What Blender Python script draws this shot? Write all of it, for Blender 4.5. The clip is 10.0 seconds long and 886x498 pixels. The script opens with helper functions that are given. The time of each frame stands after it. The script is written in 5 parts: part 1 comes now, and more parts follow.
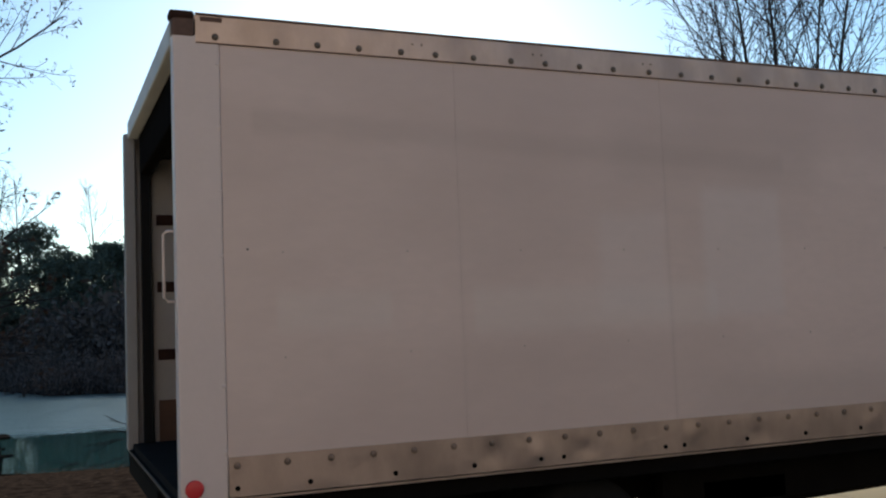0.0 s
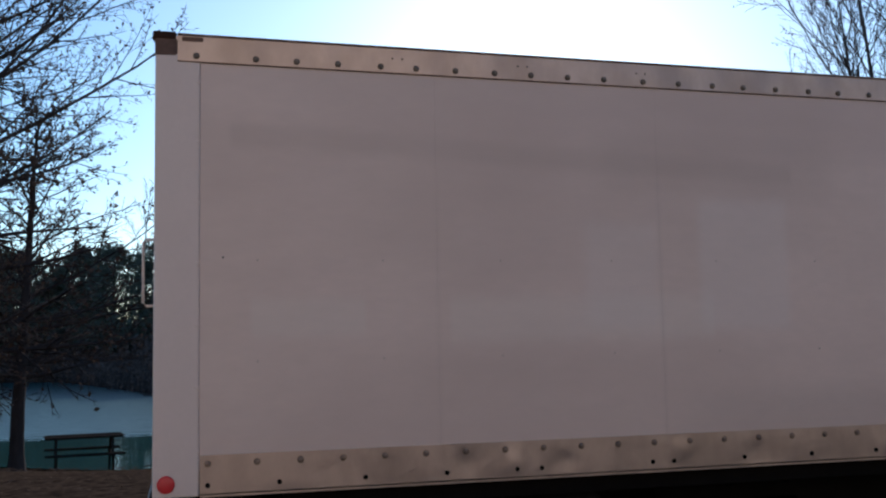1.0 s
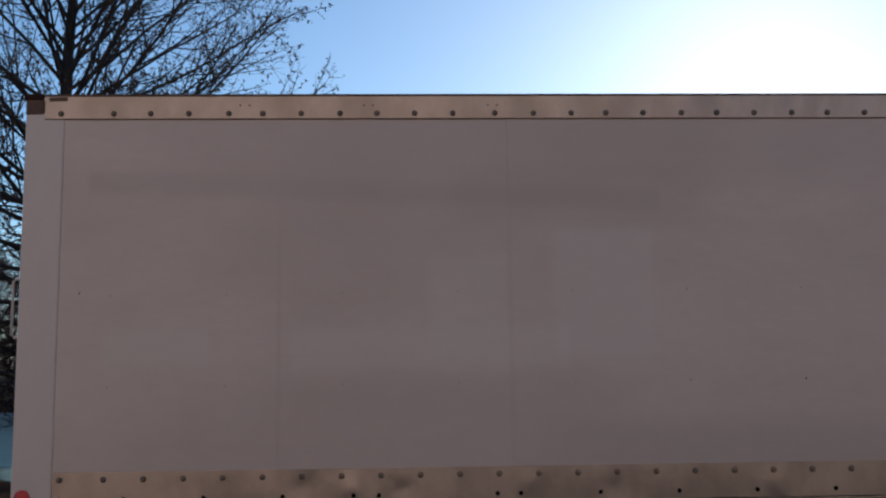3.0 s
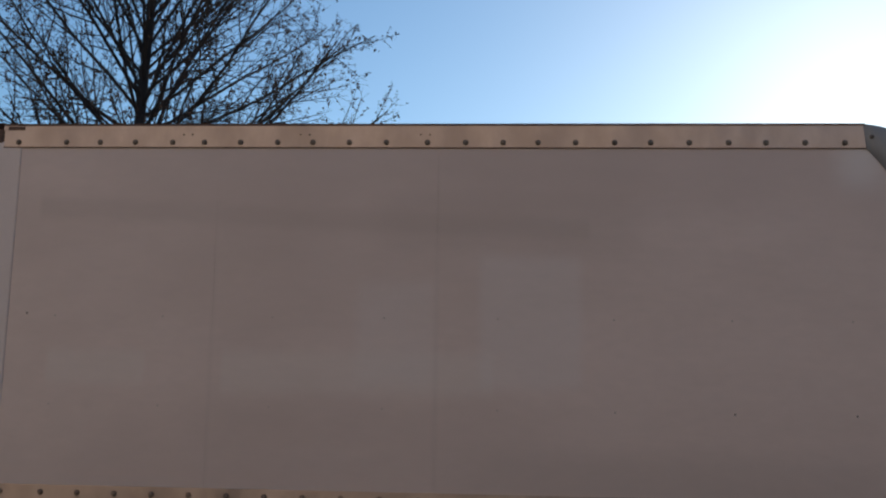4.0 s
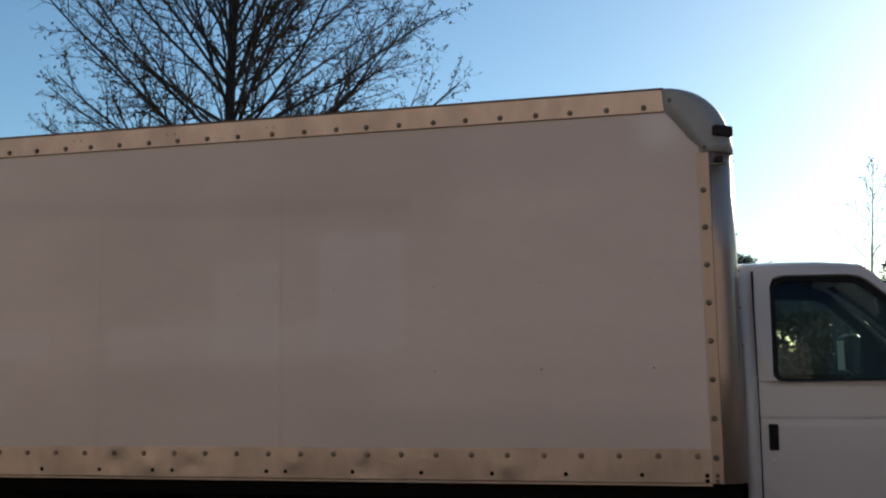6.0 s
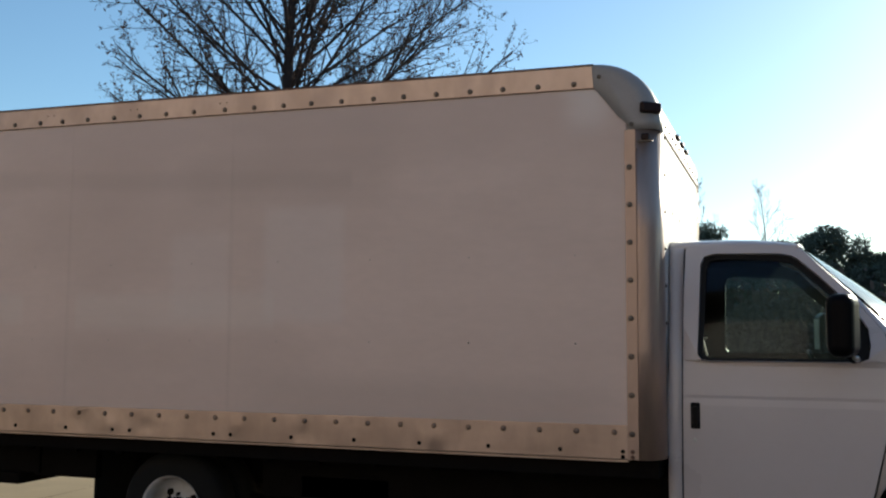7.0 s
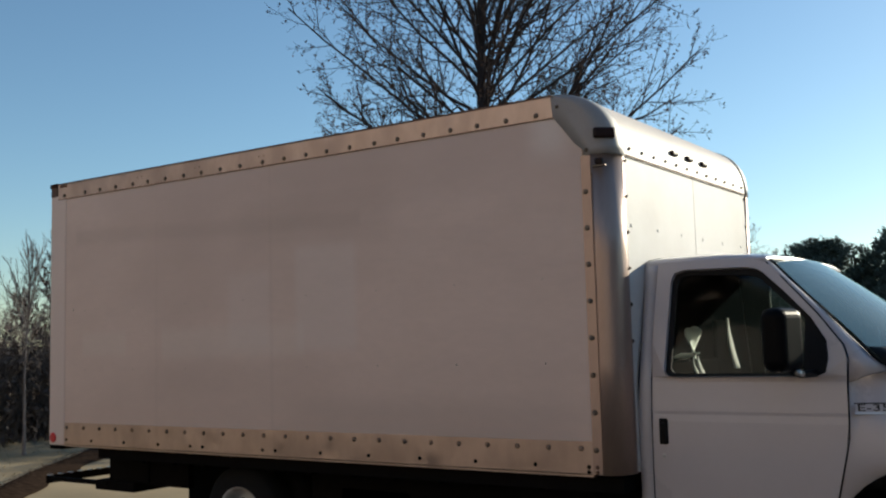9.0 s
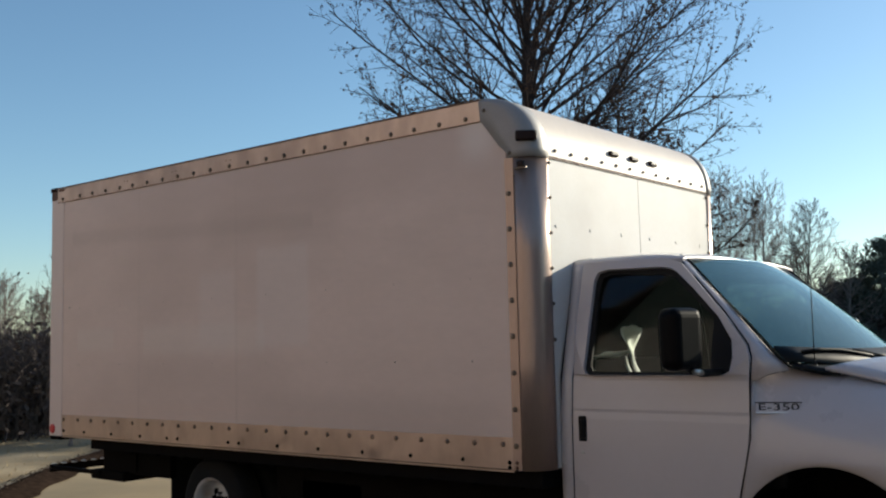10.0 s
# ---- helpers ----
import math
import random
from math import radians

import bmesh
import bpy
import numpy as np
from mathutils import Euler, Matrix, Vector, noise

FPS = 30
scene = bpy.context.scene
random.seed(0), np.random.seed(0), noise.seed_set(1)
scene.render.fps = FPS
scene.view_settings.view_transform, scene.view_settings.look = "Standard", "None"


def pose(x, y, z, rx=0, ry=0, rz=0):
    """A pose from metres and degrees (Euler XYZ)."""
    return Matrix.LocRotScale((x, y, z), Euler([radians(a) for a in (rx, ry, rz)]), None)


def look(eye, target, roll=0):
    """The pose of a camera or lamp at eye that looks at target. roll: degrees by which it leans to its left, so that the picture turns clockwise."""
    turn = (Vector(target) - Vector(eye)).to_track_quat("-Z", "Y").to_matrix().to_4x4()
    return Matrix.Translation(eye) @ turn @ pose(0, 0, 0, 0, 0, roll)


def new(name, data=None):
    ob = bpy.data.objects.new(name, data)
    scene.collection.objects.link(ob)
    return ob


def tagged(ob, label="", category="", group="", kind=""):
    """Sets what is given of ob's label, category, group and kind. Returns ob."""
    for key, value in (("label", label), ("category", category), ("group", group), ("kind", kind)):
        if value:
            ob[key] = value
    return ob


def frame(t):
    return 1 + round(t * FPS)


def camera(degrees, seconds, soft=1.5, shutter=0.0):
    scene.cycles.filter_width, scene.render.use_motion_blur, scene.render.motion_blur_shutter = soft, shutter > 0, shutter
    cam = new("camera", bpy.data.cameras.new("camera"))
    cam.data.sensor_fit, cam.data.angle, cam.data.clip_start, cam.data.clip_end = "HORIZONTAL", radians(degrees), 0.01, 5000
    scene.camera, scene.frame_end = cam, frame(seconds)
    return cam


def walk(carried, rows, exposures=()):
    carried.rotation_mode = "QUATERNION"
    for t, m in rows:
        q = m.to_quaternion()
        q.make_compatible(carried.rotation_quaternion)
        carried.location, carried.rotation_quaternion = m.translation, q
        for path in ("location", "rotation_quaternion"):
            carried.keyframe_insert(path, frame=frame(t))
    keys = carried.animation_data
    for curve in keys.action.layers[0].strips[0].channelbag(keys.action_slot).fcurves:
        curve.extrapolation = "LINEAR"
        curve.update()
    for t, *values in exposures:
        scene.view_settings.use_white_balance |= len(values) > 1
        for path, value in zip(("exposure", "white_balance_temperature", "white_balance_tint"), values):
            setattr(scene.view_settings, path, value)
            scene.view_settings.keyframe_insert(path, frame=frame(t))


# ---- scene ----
cam = camera(48.3, 10.0, soft=2.2)

PATH = [
    (0, (-0.612, -4.447, 1.522), (0.148, -2.604, 1.676), -2.2),
    (0.5, (-0.253, -4.669, 1.491), (0.424, -2.794, 1.662), -1.6),
    (1, (0.11, -4.771, 1.485), (0.609, -2.842, 1.67), -1.1),
    (1.5, (0.61, -4.87, 1.512), (1.05, -2.927, 1.688), -0.9),
    (2, (1.062, -5.033, 1.48), (1.313, -3.06, 1.689), -0.2),
    (2.2, (1.257, -5.065, 1.44), (1.434, -3.09, 1.702), -0.3),
    (3.3, (2.364, -5.24, 1.431), (2.378, -3.257, 1.69), -0.5),
    (3.5, (2.528, -5.252, 1.442), (2.521, -3.273, 1.728), 0.1),
    (4, (3.002, -5.232, 1.433), (2.838, -3.263, 1.744), 0.9),
    (4.5, (3.496, -5.325, 1.449), (3.24, -3.374, 1.808), -2.0),
    (5, (3.973, -5.387, 1.43), (3.62, -3.443, 1.738), -1.9),
    (5.2, (4.157, -5.398, 1.421), (3.756, -3.464, 1.736), -0.1),
    (6.3, (5.184, -5.463, 1.421), (4.657, -3.546, 1.642), -0.7),
    (6.5, (5.364, -5.407, 1.445), (4.773, -3.51, 1.676), 1.1),
    (7, (5.795, -5.303, 1.447), (5.133, -3.423, 1.621), 0.3),
    (7.5, (6.217, -5.314, 1.48), (5.394, -3.495, 1.604), -1.1),
    (8, (6.581, -5.206, 1.509), (5.654, -3.453, 1.768), 1.5),
    (8.5, (7.018, -5.053, 1.49), (6.042, -3.326, 1.746), -1.3),
    (9, (7.448, -4.945, 1.527), (6.311, -3.311, 1.72), -1.6),
    (9.5, (7.825, -4.706, 1.453), (6.591, -3.144, 1.637), 0.5),
    (10, (8.247, -4.556, 1.516), (6.981, -3.02, 1.705), -1.4),
]
EXPOSURES = [(0, 0.36, 6100, -1), (0.5, 0.68, 5600, 3), (1, 0.34, 5600, 4), (1.7, 0.00, 5580, 6), (2.2, 0.00, 5620, 6), (4.5, 0.08, 6150, 0), (5.2, 0.14, 6200, -1),
             (6.3, 0.13, 6280, -2), (7.0, 0.42, 6300, 0), (7.5, 0.54, 6350, 0), (8.0, 0.42, 6400, 0), (8.5, 0.20, 6400, 0), (9.5, 0.26, 6400, 2), (10, 0.34, 6400, 2)]
walk(cam, [(t, look(eye, target, roll)) for t, eye, target, roll in PATH], EXPOSURES)

# ---- world, sun ----
SUN_AZ, SUN_EL = radians(20.0), radians(17.3)
SUN_DIR = Vector((math.sin(SUN_AZ) * math.cos(SUN_EL), math.cos(SUN_AZ) * math.cos(SUN_EL), math.sin(SUN_EL)))
world = bpy.data.worlds.new("sky")
scene.world = world
world.use_nodes = True
wn = world.node_tree.nodes
sky = wn.new("ShaderNodeTexSky")
sky.sky_type = "NISHITA"
sky.sun_disc = False
sky.sun_elevation, sky.sun_rotation = SUN_EL, SUN_AZ
sky.air_density, sky.dust_density, sky.ozone_density, sky.altitude = 1.0, 0.33, 2.9, 100
wn["Background"].inputs["Strength"].default_value = 0.127
world.node_tree.links.new(sky.outputs["Color"], wn["Background"].inputs["Color"])
sun_data = bpy.data.lights.new("sun", "SUN")
sun_data.energy, sun_data.angle, sun_data.color = 5.0, radians(0.53), (1.0, 0.87, 0.72)
sun = new("sun", sun_data)
sun.matrix_world = look(SUN_DIR * 60, (0, 0, 0))


# ---- materials ----
def mat(name, base, rough=0.6, metal=0.0, spec=0.5, var=0.25, scale=4.0, fine=60.0, bump=0.1, stretch=(1, 1, 1),
        second=None, second_at=(0.5, 0.65), coat=0.0, per_object=0.0, island=0.0):
    """Principled surface with two scales of variation and a fine relief, in metres."""
    m = bpy.data.materials.new(name)
    m.use_nodes = True
    n, l = m.node_tree.nodes, m.node_tree.links
    p = n["Principled BSDF"]
    geo = n.new("ShaderNodeTexCoord")
    mp = n.new("ShaderNodeMapping")
    mp.inputs["Scale"].default_value = stretch
    l.new(geo.outputs["Object"], mp.inputs["Vector"])
    big, small = n.new("ShaderNodeTexNoise"), n.new("ShaderNodeTexNoise")
    for t, s, d in ((big, scale, 6.0), (small, fine, 4.0)):
        t.inputs["Scale"].default_value, t.inputs["Detail"].default_value = s, d
        l.new(mp.outputs[0], t.inputs["Vector"])
    big.inputs["Roughness"].default_value = 0.6
    add = n.new("ShaderNodeMath")
    add.operation = "MULTIPLY_ADD"
    add.inputs[1].default_value = 0.35
    l.new(small.outputs["Fac"], add.inputs[0])
    l.new(big.outputs["Fac"], add.inputs[2])
    last = add.outputs[0]
    if per_object or island:
        src = n.new("ShaderNodeObjectInfo" if per_object else "ShaderNodeNewGeometry")
        sc = n.new("ShaderNodeMath")
        sc.operation = "MULTIPLY_ADD"
        sc.inputs[1].default_value = per_object or island
        l.new(src.outputs["Random" if per_object else "Random Per Island"], sc.inputs[0])
        l.new(last, sc.inputs[2])
        last = sc.outputs[0]
    ramp = n.new("ShaderNodeValToRGB")
    e = ramp.color_ramp.elements
    e[0].position, e[1].position = 0.35, 1.0
    e[0].color = (*[c * (1 - var) for c in base], 1)
    e[1].color = (*[min(1, c * (1 + var)) for c in base], 1)
    l.new(last, ramp.inputs["Fac"])
    colour = ramp.outputs["Color"]
    if second:
        mask = n.new("ShaderNodeTexNoise")
        mask.inputs["Scale"].default_value, mask.inputs["Detail"].default_value = scale * 0.6, 8
        l.new(mp.outputs[0], mask.inputs["Vector"])
        r2 = n.new("ShaderNodeValToRGB")
        r2.color_ramp.elements[0].position, r2.color_ramp.elements[1].position = second_at
        l.new(mask.outputs["Fac"], r2.inputs["Fac"])
        mix = n.new("ShaderNodeMixRGB")
        l.new(r2.outputs["Color"], mix.inputs["Fac"])
        l.new(colour, mix.inputs["Color1"])
        mix.inputs["Color2"].default_value = (*second, 1)
        colour = mix.outputs["Color"]
    l.new(colour, p.inputs["Base Color"])
    rr = n.new("ShaderNodeMapRange")
    rr.inputs["To Min"].default_value, rr.inputs["To Max"].default_value = max(0.02, rough - 0.1), min(1, rough + 0.1)
    l.new(big.outputs["Fac"], rr.inputs["Value"])
    l.new(rr.outputs[0], p.inputs["Roughness"])
    p.inputs["Metallic"].default_value, p.inputs["Specular IOR Level"].default_value = metal, spec
    p.inputs["Coat Weight"].default_value = coat
    p.inputs["Coat Roughness"].default_value = 0.12
    if bump:
        b = n.new("ShaderNodeBump")
        b.inputs["Strength"].default_value, b.inputs["Distance"].default_value = bump, 0.01
        l.new(add.outputs[0], b.inputs["Height"])
        l.new(b.outputs[0], p.inputs["Normal"])
    return m


def glass_mat(name, tint, rough=0.01, ior=1.5, sky_sheen=0.0, film=0.0):
    m = bpy.data.materials.new(name)
    m.use_nodes = True
    n, l = m.node_tree.nodes, m.node_tree.links
    n.remove(n["Principled BSDF"])
    tr, gl, fr, mx = (n.new(k) for k in ("ShaderNodeBsdfTransparent", "ShaderNodeBsdfGlossy", "ShaderNodeFresnel", "ShaderNodeMixShader"))
    tr.inputs["Color"].default_value = (*tint, 1)
    gl.inputs["Roughness"].default_value = rough
    fr.inputs["IOR"].default_value = ior
    l.new(fr.outputs[0], mx.inputs["Fac"])
    l.new(tr.outputs[0], mx.inputs[1])
    l.new(gl.outputs[0], mx.inputs[2])
    last = mx
    # blue diffuse share that paints sky sheen onto the glass
    if sky_sheen:
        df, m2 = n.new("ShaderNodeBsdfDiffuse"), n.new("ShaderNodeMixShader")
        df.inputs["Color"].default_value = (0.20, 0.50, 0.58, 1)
        m2.inputs["Fac"].default_value = sky_sheen
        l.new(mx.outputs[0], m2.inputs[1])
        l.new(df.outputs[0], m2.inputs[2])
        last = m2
    if film:
        # thin road dust that glows where the sun strikes it from behind
        tl, m3 = n.new("ShaderNodeBsdfTranslucent"), n.new("ShaderNodeMixShader")
        tl.inputs["Color"].default_value = (0.46, 0.68, 0.68, 1)
        m3.inputs["Fac"].default_value = film
        l.new(last.outputs[0], m3.inputs[1])
        l.new(tl.outputs[0], m3.inputs[2])
        last = m3
    l.new(last.outputs[0], n["Material Output"].inputs["Surface"])
    return m


PANEL = mat("cream_white_fibreglass", (0.73, 0.58, 0.515), 0.40, var=0.09, scale=0.9, fine=14, bump=0.03, stretch=(0.7, 1, 1.8),
            second=(0.605, 0.475, 0.42), second_at=(0.44, 0.72))


def ghosts_and_painted_light(m):
    """Faint rectangles and a strip where old lettering was taken off, plus sheen and shade painted in."""
    n, l = m.node_tree.nodes, m.node_tree.links
    p = n["Principled BSDF"]
    src = p.inputs["Base Color"].links[0].from_socket
    co, sep = n.new("ShaderNodeTexCoord"), n.new("ShaderNodeSeparateXYZ")
    l.new(co.outputs["Object"], sep.inputs[0])

    def span(sock, lo, hi, soft):
        out = []
        for a, b in ((lo - soft, lo + soft), (hi + soft, hi - soft)):
            r = n.new("ShaderNodeMapRange")
            r.interpolation_type = "SMOOTHSTEP"
            r.inputs["From Min"].default_value, r.inputs["From Max"].default_value = a, b
            l.new(sock, r.inputs["Value"])
            out.append(r.outputs[0])
        mu = n.new("ShaderNodeMath")
        mu.operation = "MULTIPLY"
        l.new(out[0], mu.inputs[0])
        l.new(out[1], mu.inputs[1])
        return mu.outputs[0]

    tilt = n.new("ShaderNodeMath")
    tilt.operation = "MULTIPLY_ADD"
    tilt.inputs[1].default_value = 0.042
    l.new(sep.outputs["X"], tilt.inputs[0])
    l.new(sep.outputs["Z"], tilt.inputs[2])
    for sx, sz, tint, amount in ((span(sep.outputs["X"], 0.30, 3.35, 0.02), span(tilt.outputs[0], 2.45, 2.56, 0.04), (0.42, 0.335, 0.29), 0.20),
                                 (span(sep.outputs["X"], 1.38, 2.84, 0.02), span(sep.outputs["Z"], 1.48, 1.70, 0.05), (0.80, 0.73, 0.66), 0.22),
                                 # next two: glossier old lettering patches, their sky sheen painted as lighter colour
                                 (span(sep.outputs["X"], 2.11, 2.52, 0.05), span(sep.outputs["Z"], 1.54, 2.08, 0.06), (0.78, 0.72, 0.70), 0.18),
                                 (span(sep.outputs["X"], 2.77, 3.30, 0.04), span(sep.outputs["Z"], 1.52, 2.22, 0.05), (0.78, 0.72, 0.70), 0.24),
                                 (span(sep.outputs["X"], 0.40, 0.95, 0.02), span(sep.outputs["Z"], 1.52, 1.70, 0.04), (0.80, 0.73, 0.66), 0.22),
                                 # wide darker patch below the top rail
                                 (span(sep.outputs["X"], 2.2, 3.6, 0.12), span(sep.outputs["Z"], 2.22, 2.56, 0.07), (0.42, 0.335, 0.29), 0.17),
                                 (span(sep.outputs["X"], 1.300, 1.330, 0.014), span(sep.outputs["Z"], 0.5, 2.3, 0.5), (0.34, 0.28, 0.25), 0.06),
                                 (span(sep.outputs["X"], 2.520, 2.550, 0.014), span(sep.outputs["Z"], 0.5, 2.4, 0.5), (0.34, 0.28, 0.25), 0.08),
                                 # soft dark patch: shade low on the side, put into the colour
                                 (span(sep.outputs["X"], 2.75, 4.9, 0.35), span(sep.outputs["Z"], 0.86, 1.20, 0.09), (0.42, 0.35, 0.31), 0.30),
                                 # pale smear beside the front corner cap
                                 (span(sep.outputs["X"], 4.66, 4.88, 0.10), span(sep.outputs["Z"], 2.60, 2.90, 0.12), (0.92, 0.88, 0.85), 0.40)):
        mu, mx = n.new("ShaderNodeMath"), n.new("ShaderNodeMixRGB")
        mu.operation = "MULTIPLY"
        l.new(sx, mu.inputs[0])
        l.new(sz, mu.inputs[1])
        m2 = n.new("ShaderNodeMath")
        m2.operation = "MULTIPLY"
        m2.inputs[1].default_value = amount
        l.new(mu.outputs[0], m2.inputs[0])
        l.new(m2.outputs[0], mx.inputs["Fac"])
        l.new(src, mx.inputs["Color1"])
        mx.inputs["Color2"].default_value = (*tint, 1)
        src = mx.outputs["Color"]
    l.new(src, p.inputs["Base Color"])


ghosts_and_painted_light(PANEL)
POSTW = mat("white_enamel", (0.72, 0.60, 0.555), 0.38, var=0.06, scale=2, fine=40, bump=0.02)
NOSEW = mat("cream_roof_edge", (0.72, 0.64, 0.575), 0.5, spec=0.3, var=0.08, scale=2, fine=40, bump=0.03)
FRONTW = mat("white_front_sheet", (0.68, 0.67, 0.655), 0.56, spec=0.25, var=0.08, scale=2, fine=40, bump=0.03, second=(0.60, 0.58, 0.56))
ALU = mat("weathered_aluminium", (0.485, 0.385, 0.338), 0.32, metal=0.85, var=0.22, scale=4.0, fine=7, bump=0.5, stretch=(1.3, 1, 0.8),
          second=(0.38, 0.30, 0.265), second_at=(0.48, 0.68))
POSTM = mat("dull_galvanised_sheet", (0.42, 0.315, 0.27), 0.36, metal=0.6, var=0.16, scale=3, fine=40, bump=0.05, stretch=(1, 1, 0.3))
CAST = mat("cast_aluminium", (0.33, 0.315, 0.31), 0.55, metal=0.2, var=0.12, scale=7, fine=90, bump=0.05)
RIVET = mat("brown_rivet_metal", (0.20, 0.15, 0.12), 0.5, metal=0.5, var=0.3, scale=20, bump=0.0, per_object=0.4)
BOLT = mat("dull_steel_bolt", (0.14, 0.115, 0.095), 0.5, metal=0.6, var=0.3, scale=20, bump=0.0, per_object=0.25)
RUSTD = mat("dark_rusty_track", (0.040, 0.020, 0.015), 0.8, spec=0.1, var=0.4, scale=12, bump=0.2)
RUST = mat("rusty_steel", (0.13, 0.075, 0.055), 0.8, var=0.4, scale=12, bump=0.2)
CABW = mat("white_cab_paint", (0.54, 0.495, 0.505), 0.30, var=0.04, scale=1.5, fine=30, bump=0.0, coat=0.5)
BLACK = mat("black_plastic", (0.005, 0.005, 0.006), 0.55, spec=0.2, var=0.3, scale=8, fine=200, bump=0.03)
MIRRORB = mat("glossy_black_plastic", (0.004, 0.004, 0.005), 0.38, spec=0.05, var=0.3, scale=8, fine=200, bump=0.0)
RUBBER = mat("tyre_rubber", (0.010, 0.010, 0.010), 0.9, spec=0.2, var=0.3, scale=8, bump=0.1)
CHASSIS = mat("grimy_black_steel", (0.007, 0.006, 0.0055), 0.9, spec=0.05, var=0.4, scale=6, bump=0.15)
RIM = mat("pale_grey_wheel_paint", (0.50, 0.50, 0.50), 0.5, var=0.12, scale=8, bump=0.03, second=(0.30, 0.27, 0.24))
CHROME = mat("chrome", (0.62, 0.60, 0.58), 0.3, metal=1.0, var=0.05, bump=0.0)
STEEL = mat("worn_bright_steel", (0.55, 0.55, 0.54), 0.5, metal=0.6, var=0.2, scale=30, bump=0.0)
RED = mat("red_reflector", (0.62, 0.035, 0.04), 0.35, var=0.1, scale=30, bump=0.1)
AMBER = mat("dark_red_lens", (0.022, 0.009, 0.007), 0.45, spec=0.2, var=0.2, scale=20, bump=0.0)
LINER = mat("white_inner_liner", (0.40, 0.36, 0.33), 0.55, var=0.1, scale=2, bump=0.03)
WOODBR = mat("brown_kick_board", (0.11, 0.052, 0.03), 0.7, var=0.3, scale=5, bump=0.1)
SCREW = mat("painted_screw_heads", (0.46, 0.37, 0.32), 0.5, var=0.2, scale=20, bump=0.0, per_object=0.5)
DECK = mat("dark_deck_boards", (0.022, 0.020, 0.020), 0.85, spec=0.02, var=0.3, scale=6, bump=0.1)
SEATC = mat("dark_seat_cloth", (0.012, 0.011, 0.011), 0.9, spec=0.0, var=0.25, scale=20, bump=0.15)
# near-white, so that seat edges read as sunlit against the dark cloth
SEATG = mat("sunlit_edge_cloth", (0.82, 0.80, 0.76), 0.9, spec=0.08, var=0.2, scale=20, bump=0.1)
PAPER = mat("white_paper", (0.88, 0.89, 0.82), 0.8, var=0.05, scale=20, bump=0.05)
GLASS = glass_mat("tinted_window_glass", (0.76, 0.84, 0.80), 0.01, 1.36, film=0.005)
# last value: how much painted sky sheen the windscreen gets
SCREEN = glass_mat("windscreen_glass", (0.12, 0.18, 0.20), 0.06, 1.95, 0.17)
BARK = mat("grey_brown_bark", (0.052, 0.043, 0.042), 0.9, spec=0.0, var=0.4, scale=6, fine=50, bump=0.6, stretch=(1, 1, 0.25))
# bark lightened for the hazy trees: the haze is in the colour
BARKF = mat("haze_pale_bark", (0.22, 0.185, 0.17), 0.9, spec=0.0, var=0.4, scale=6, fine=50, bump=0.3)
LEAF = mat("dry_brown_leaves", (0.075, 0.048, 0.036), 0.8, spec=0.0, var=0.5, scale=2, bump=0.0, island=0.5)
NEEDLE = mat("dark_pine_needles", (0.078, 0.086, 0.070), 0.75, spec=0.0, var=0.5, scale=1.5, bump=0.0, island=0.5)
HEDGEM = mat("grey_brown_twigs", (0.085, 0.069, 0.062), 0.9, spec=0.0, var=0.5, scale=0.7, bump=0.0, island=0.5)
SHRUB = mat("bare_brown_scrub", (0.100, 0.074, 0.064), 0.9, spec=0.0, var=0.4, scale=0.7, bump=0.0, island=0.5)
CONCRETE = mat("tan_concrete", (0.38, 0.295, 0.185), 0.85, spec=0.06, var=0.14, scale=0.7, fine=40, bump=0.15, second=(0.30, 0.24, 0.155), per_object=0.08)
DARK_PAVING = mat("dark_unseen_paving", (0.055, 0.052, 0.050), 0.9, spec=0.06, var=0.25, scale=1.5, fine=120, bump=0.2)
KERB = mat("kerb_concrete", (0.27, 0.225, 0.16), 0.85, spec=0.0, var=0.2, scale=3, fine=60, bump=0.2)
GROUND = mat("dormant_grass_and_leaves", (0.40, 0.32, 0.21), 0.95, spec=0.0, var=0.35, scale=0.6, fine=14, bump=0.5, second=(0.31, 0.24, 0.15), second_at=(0.45, 0.6))


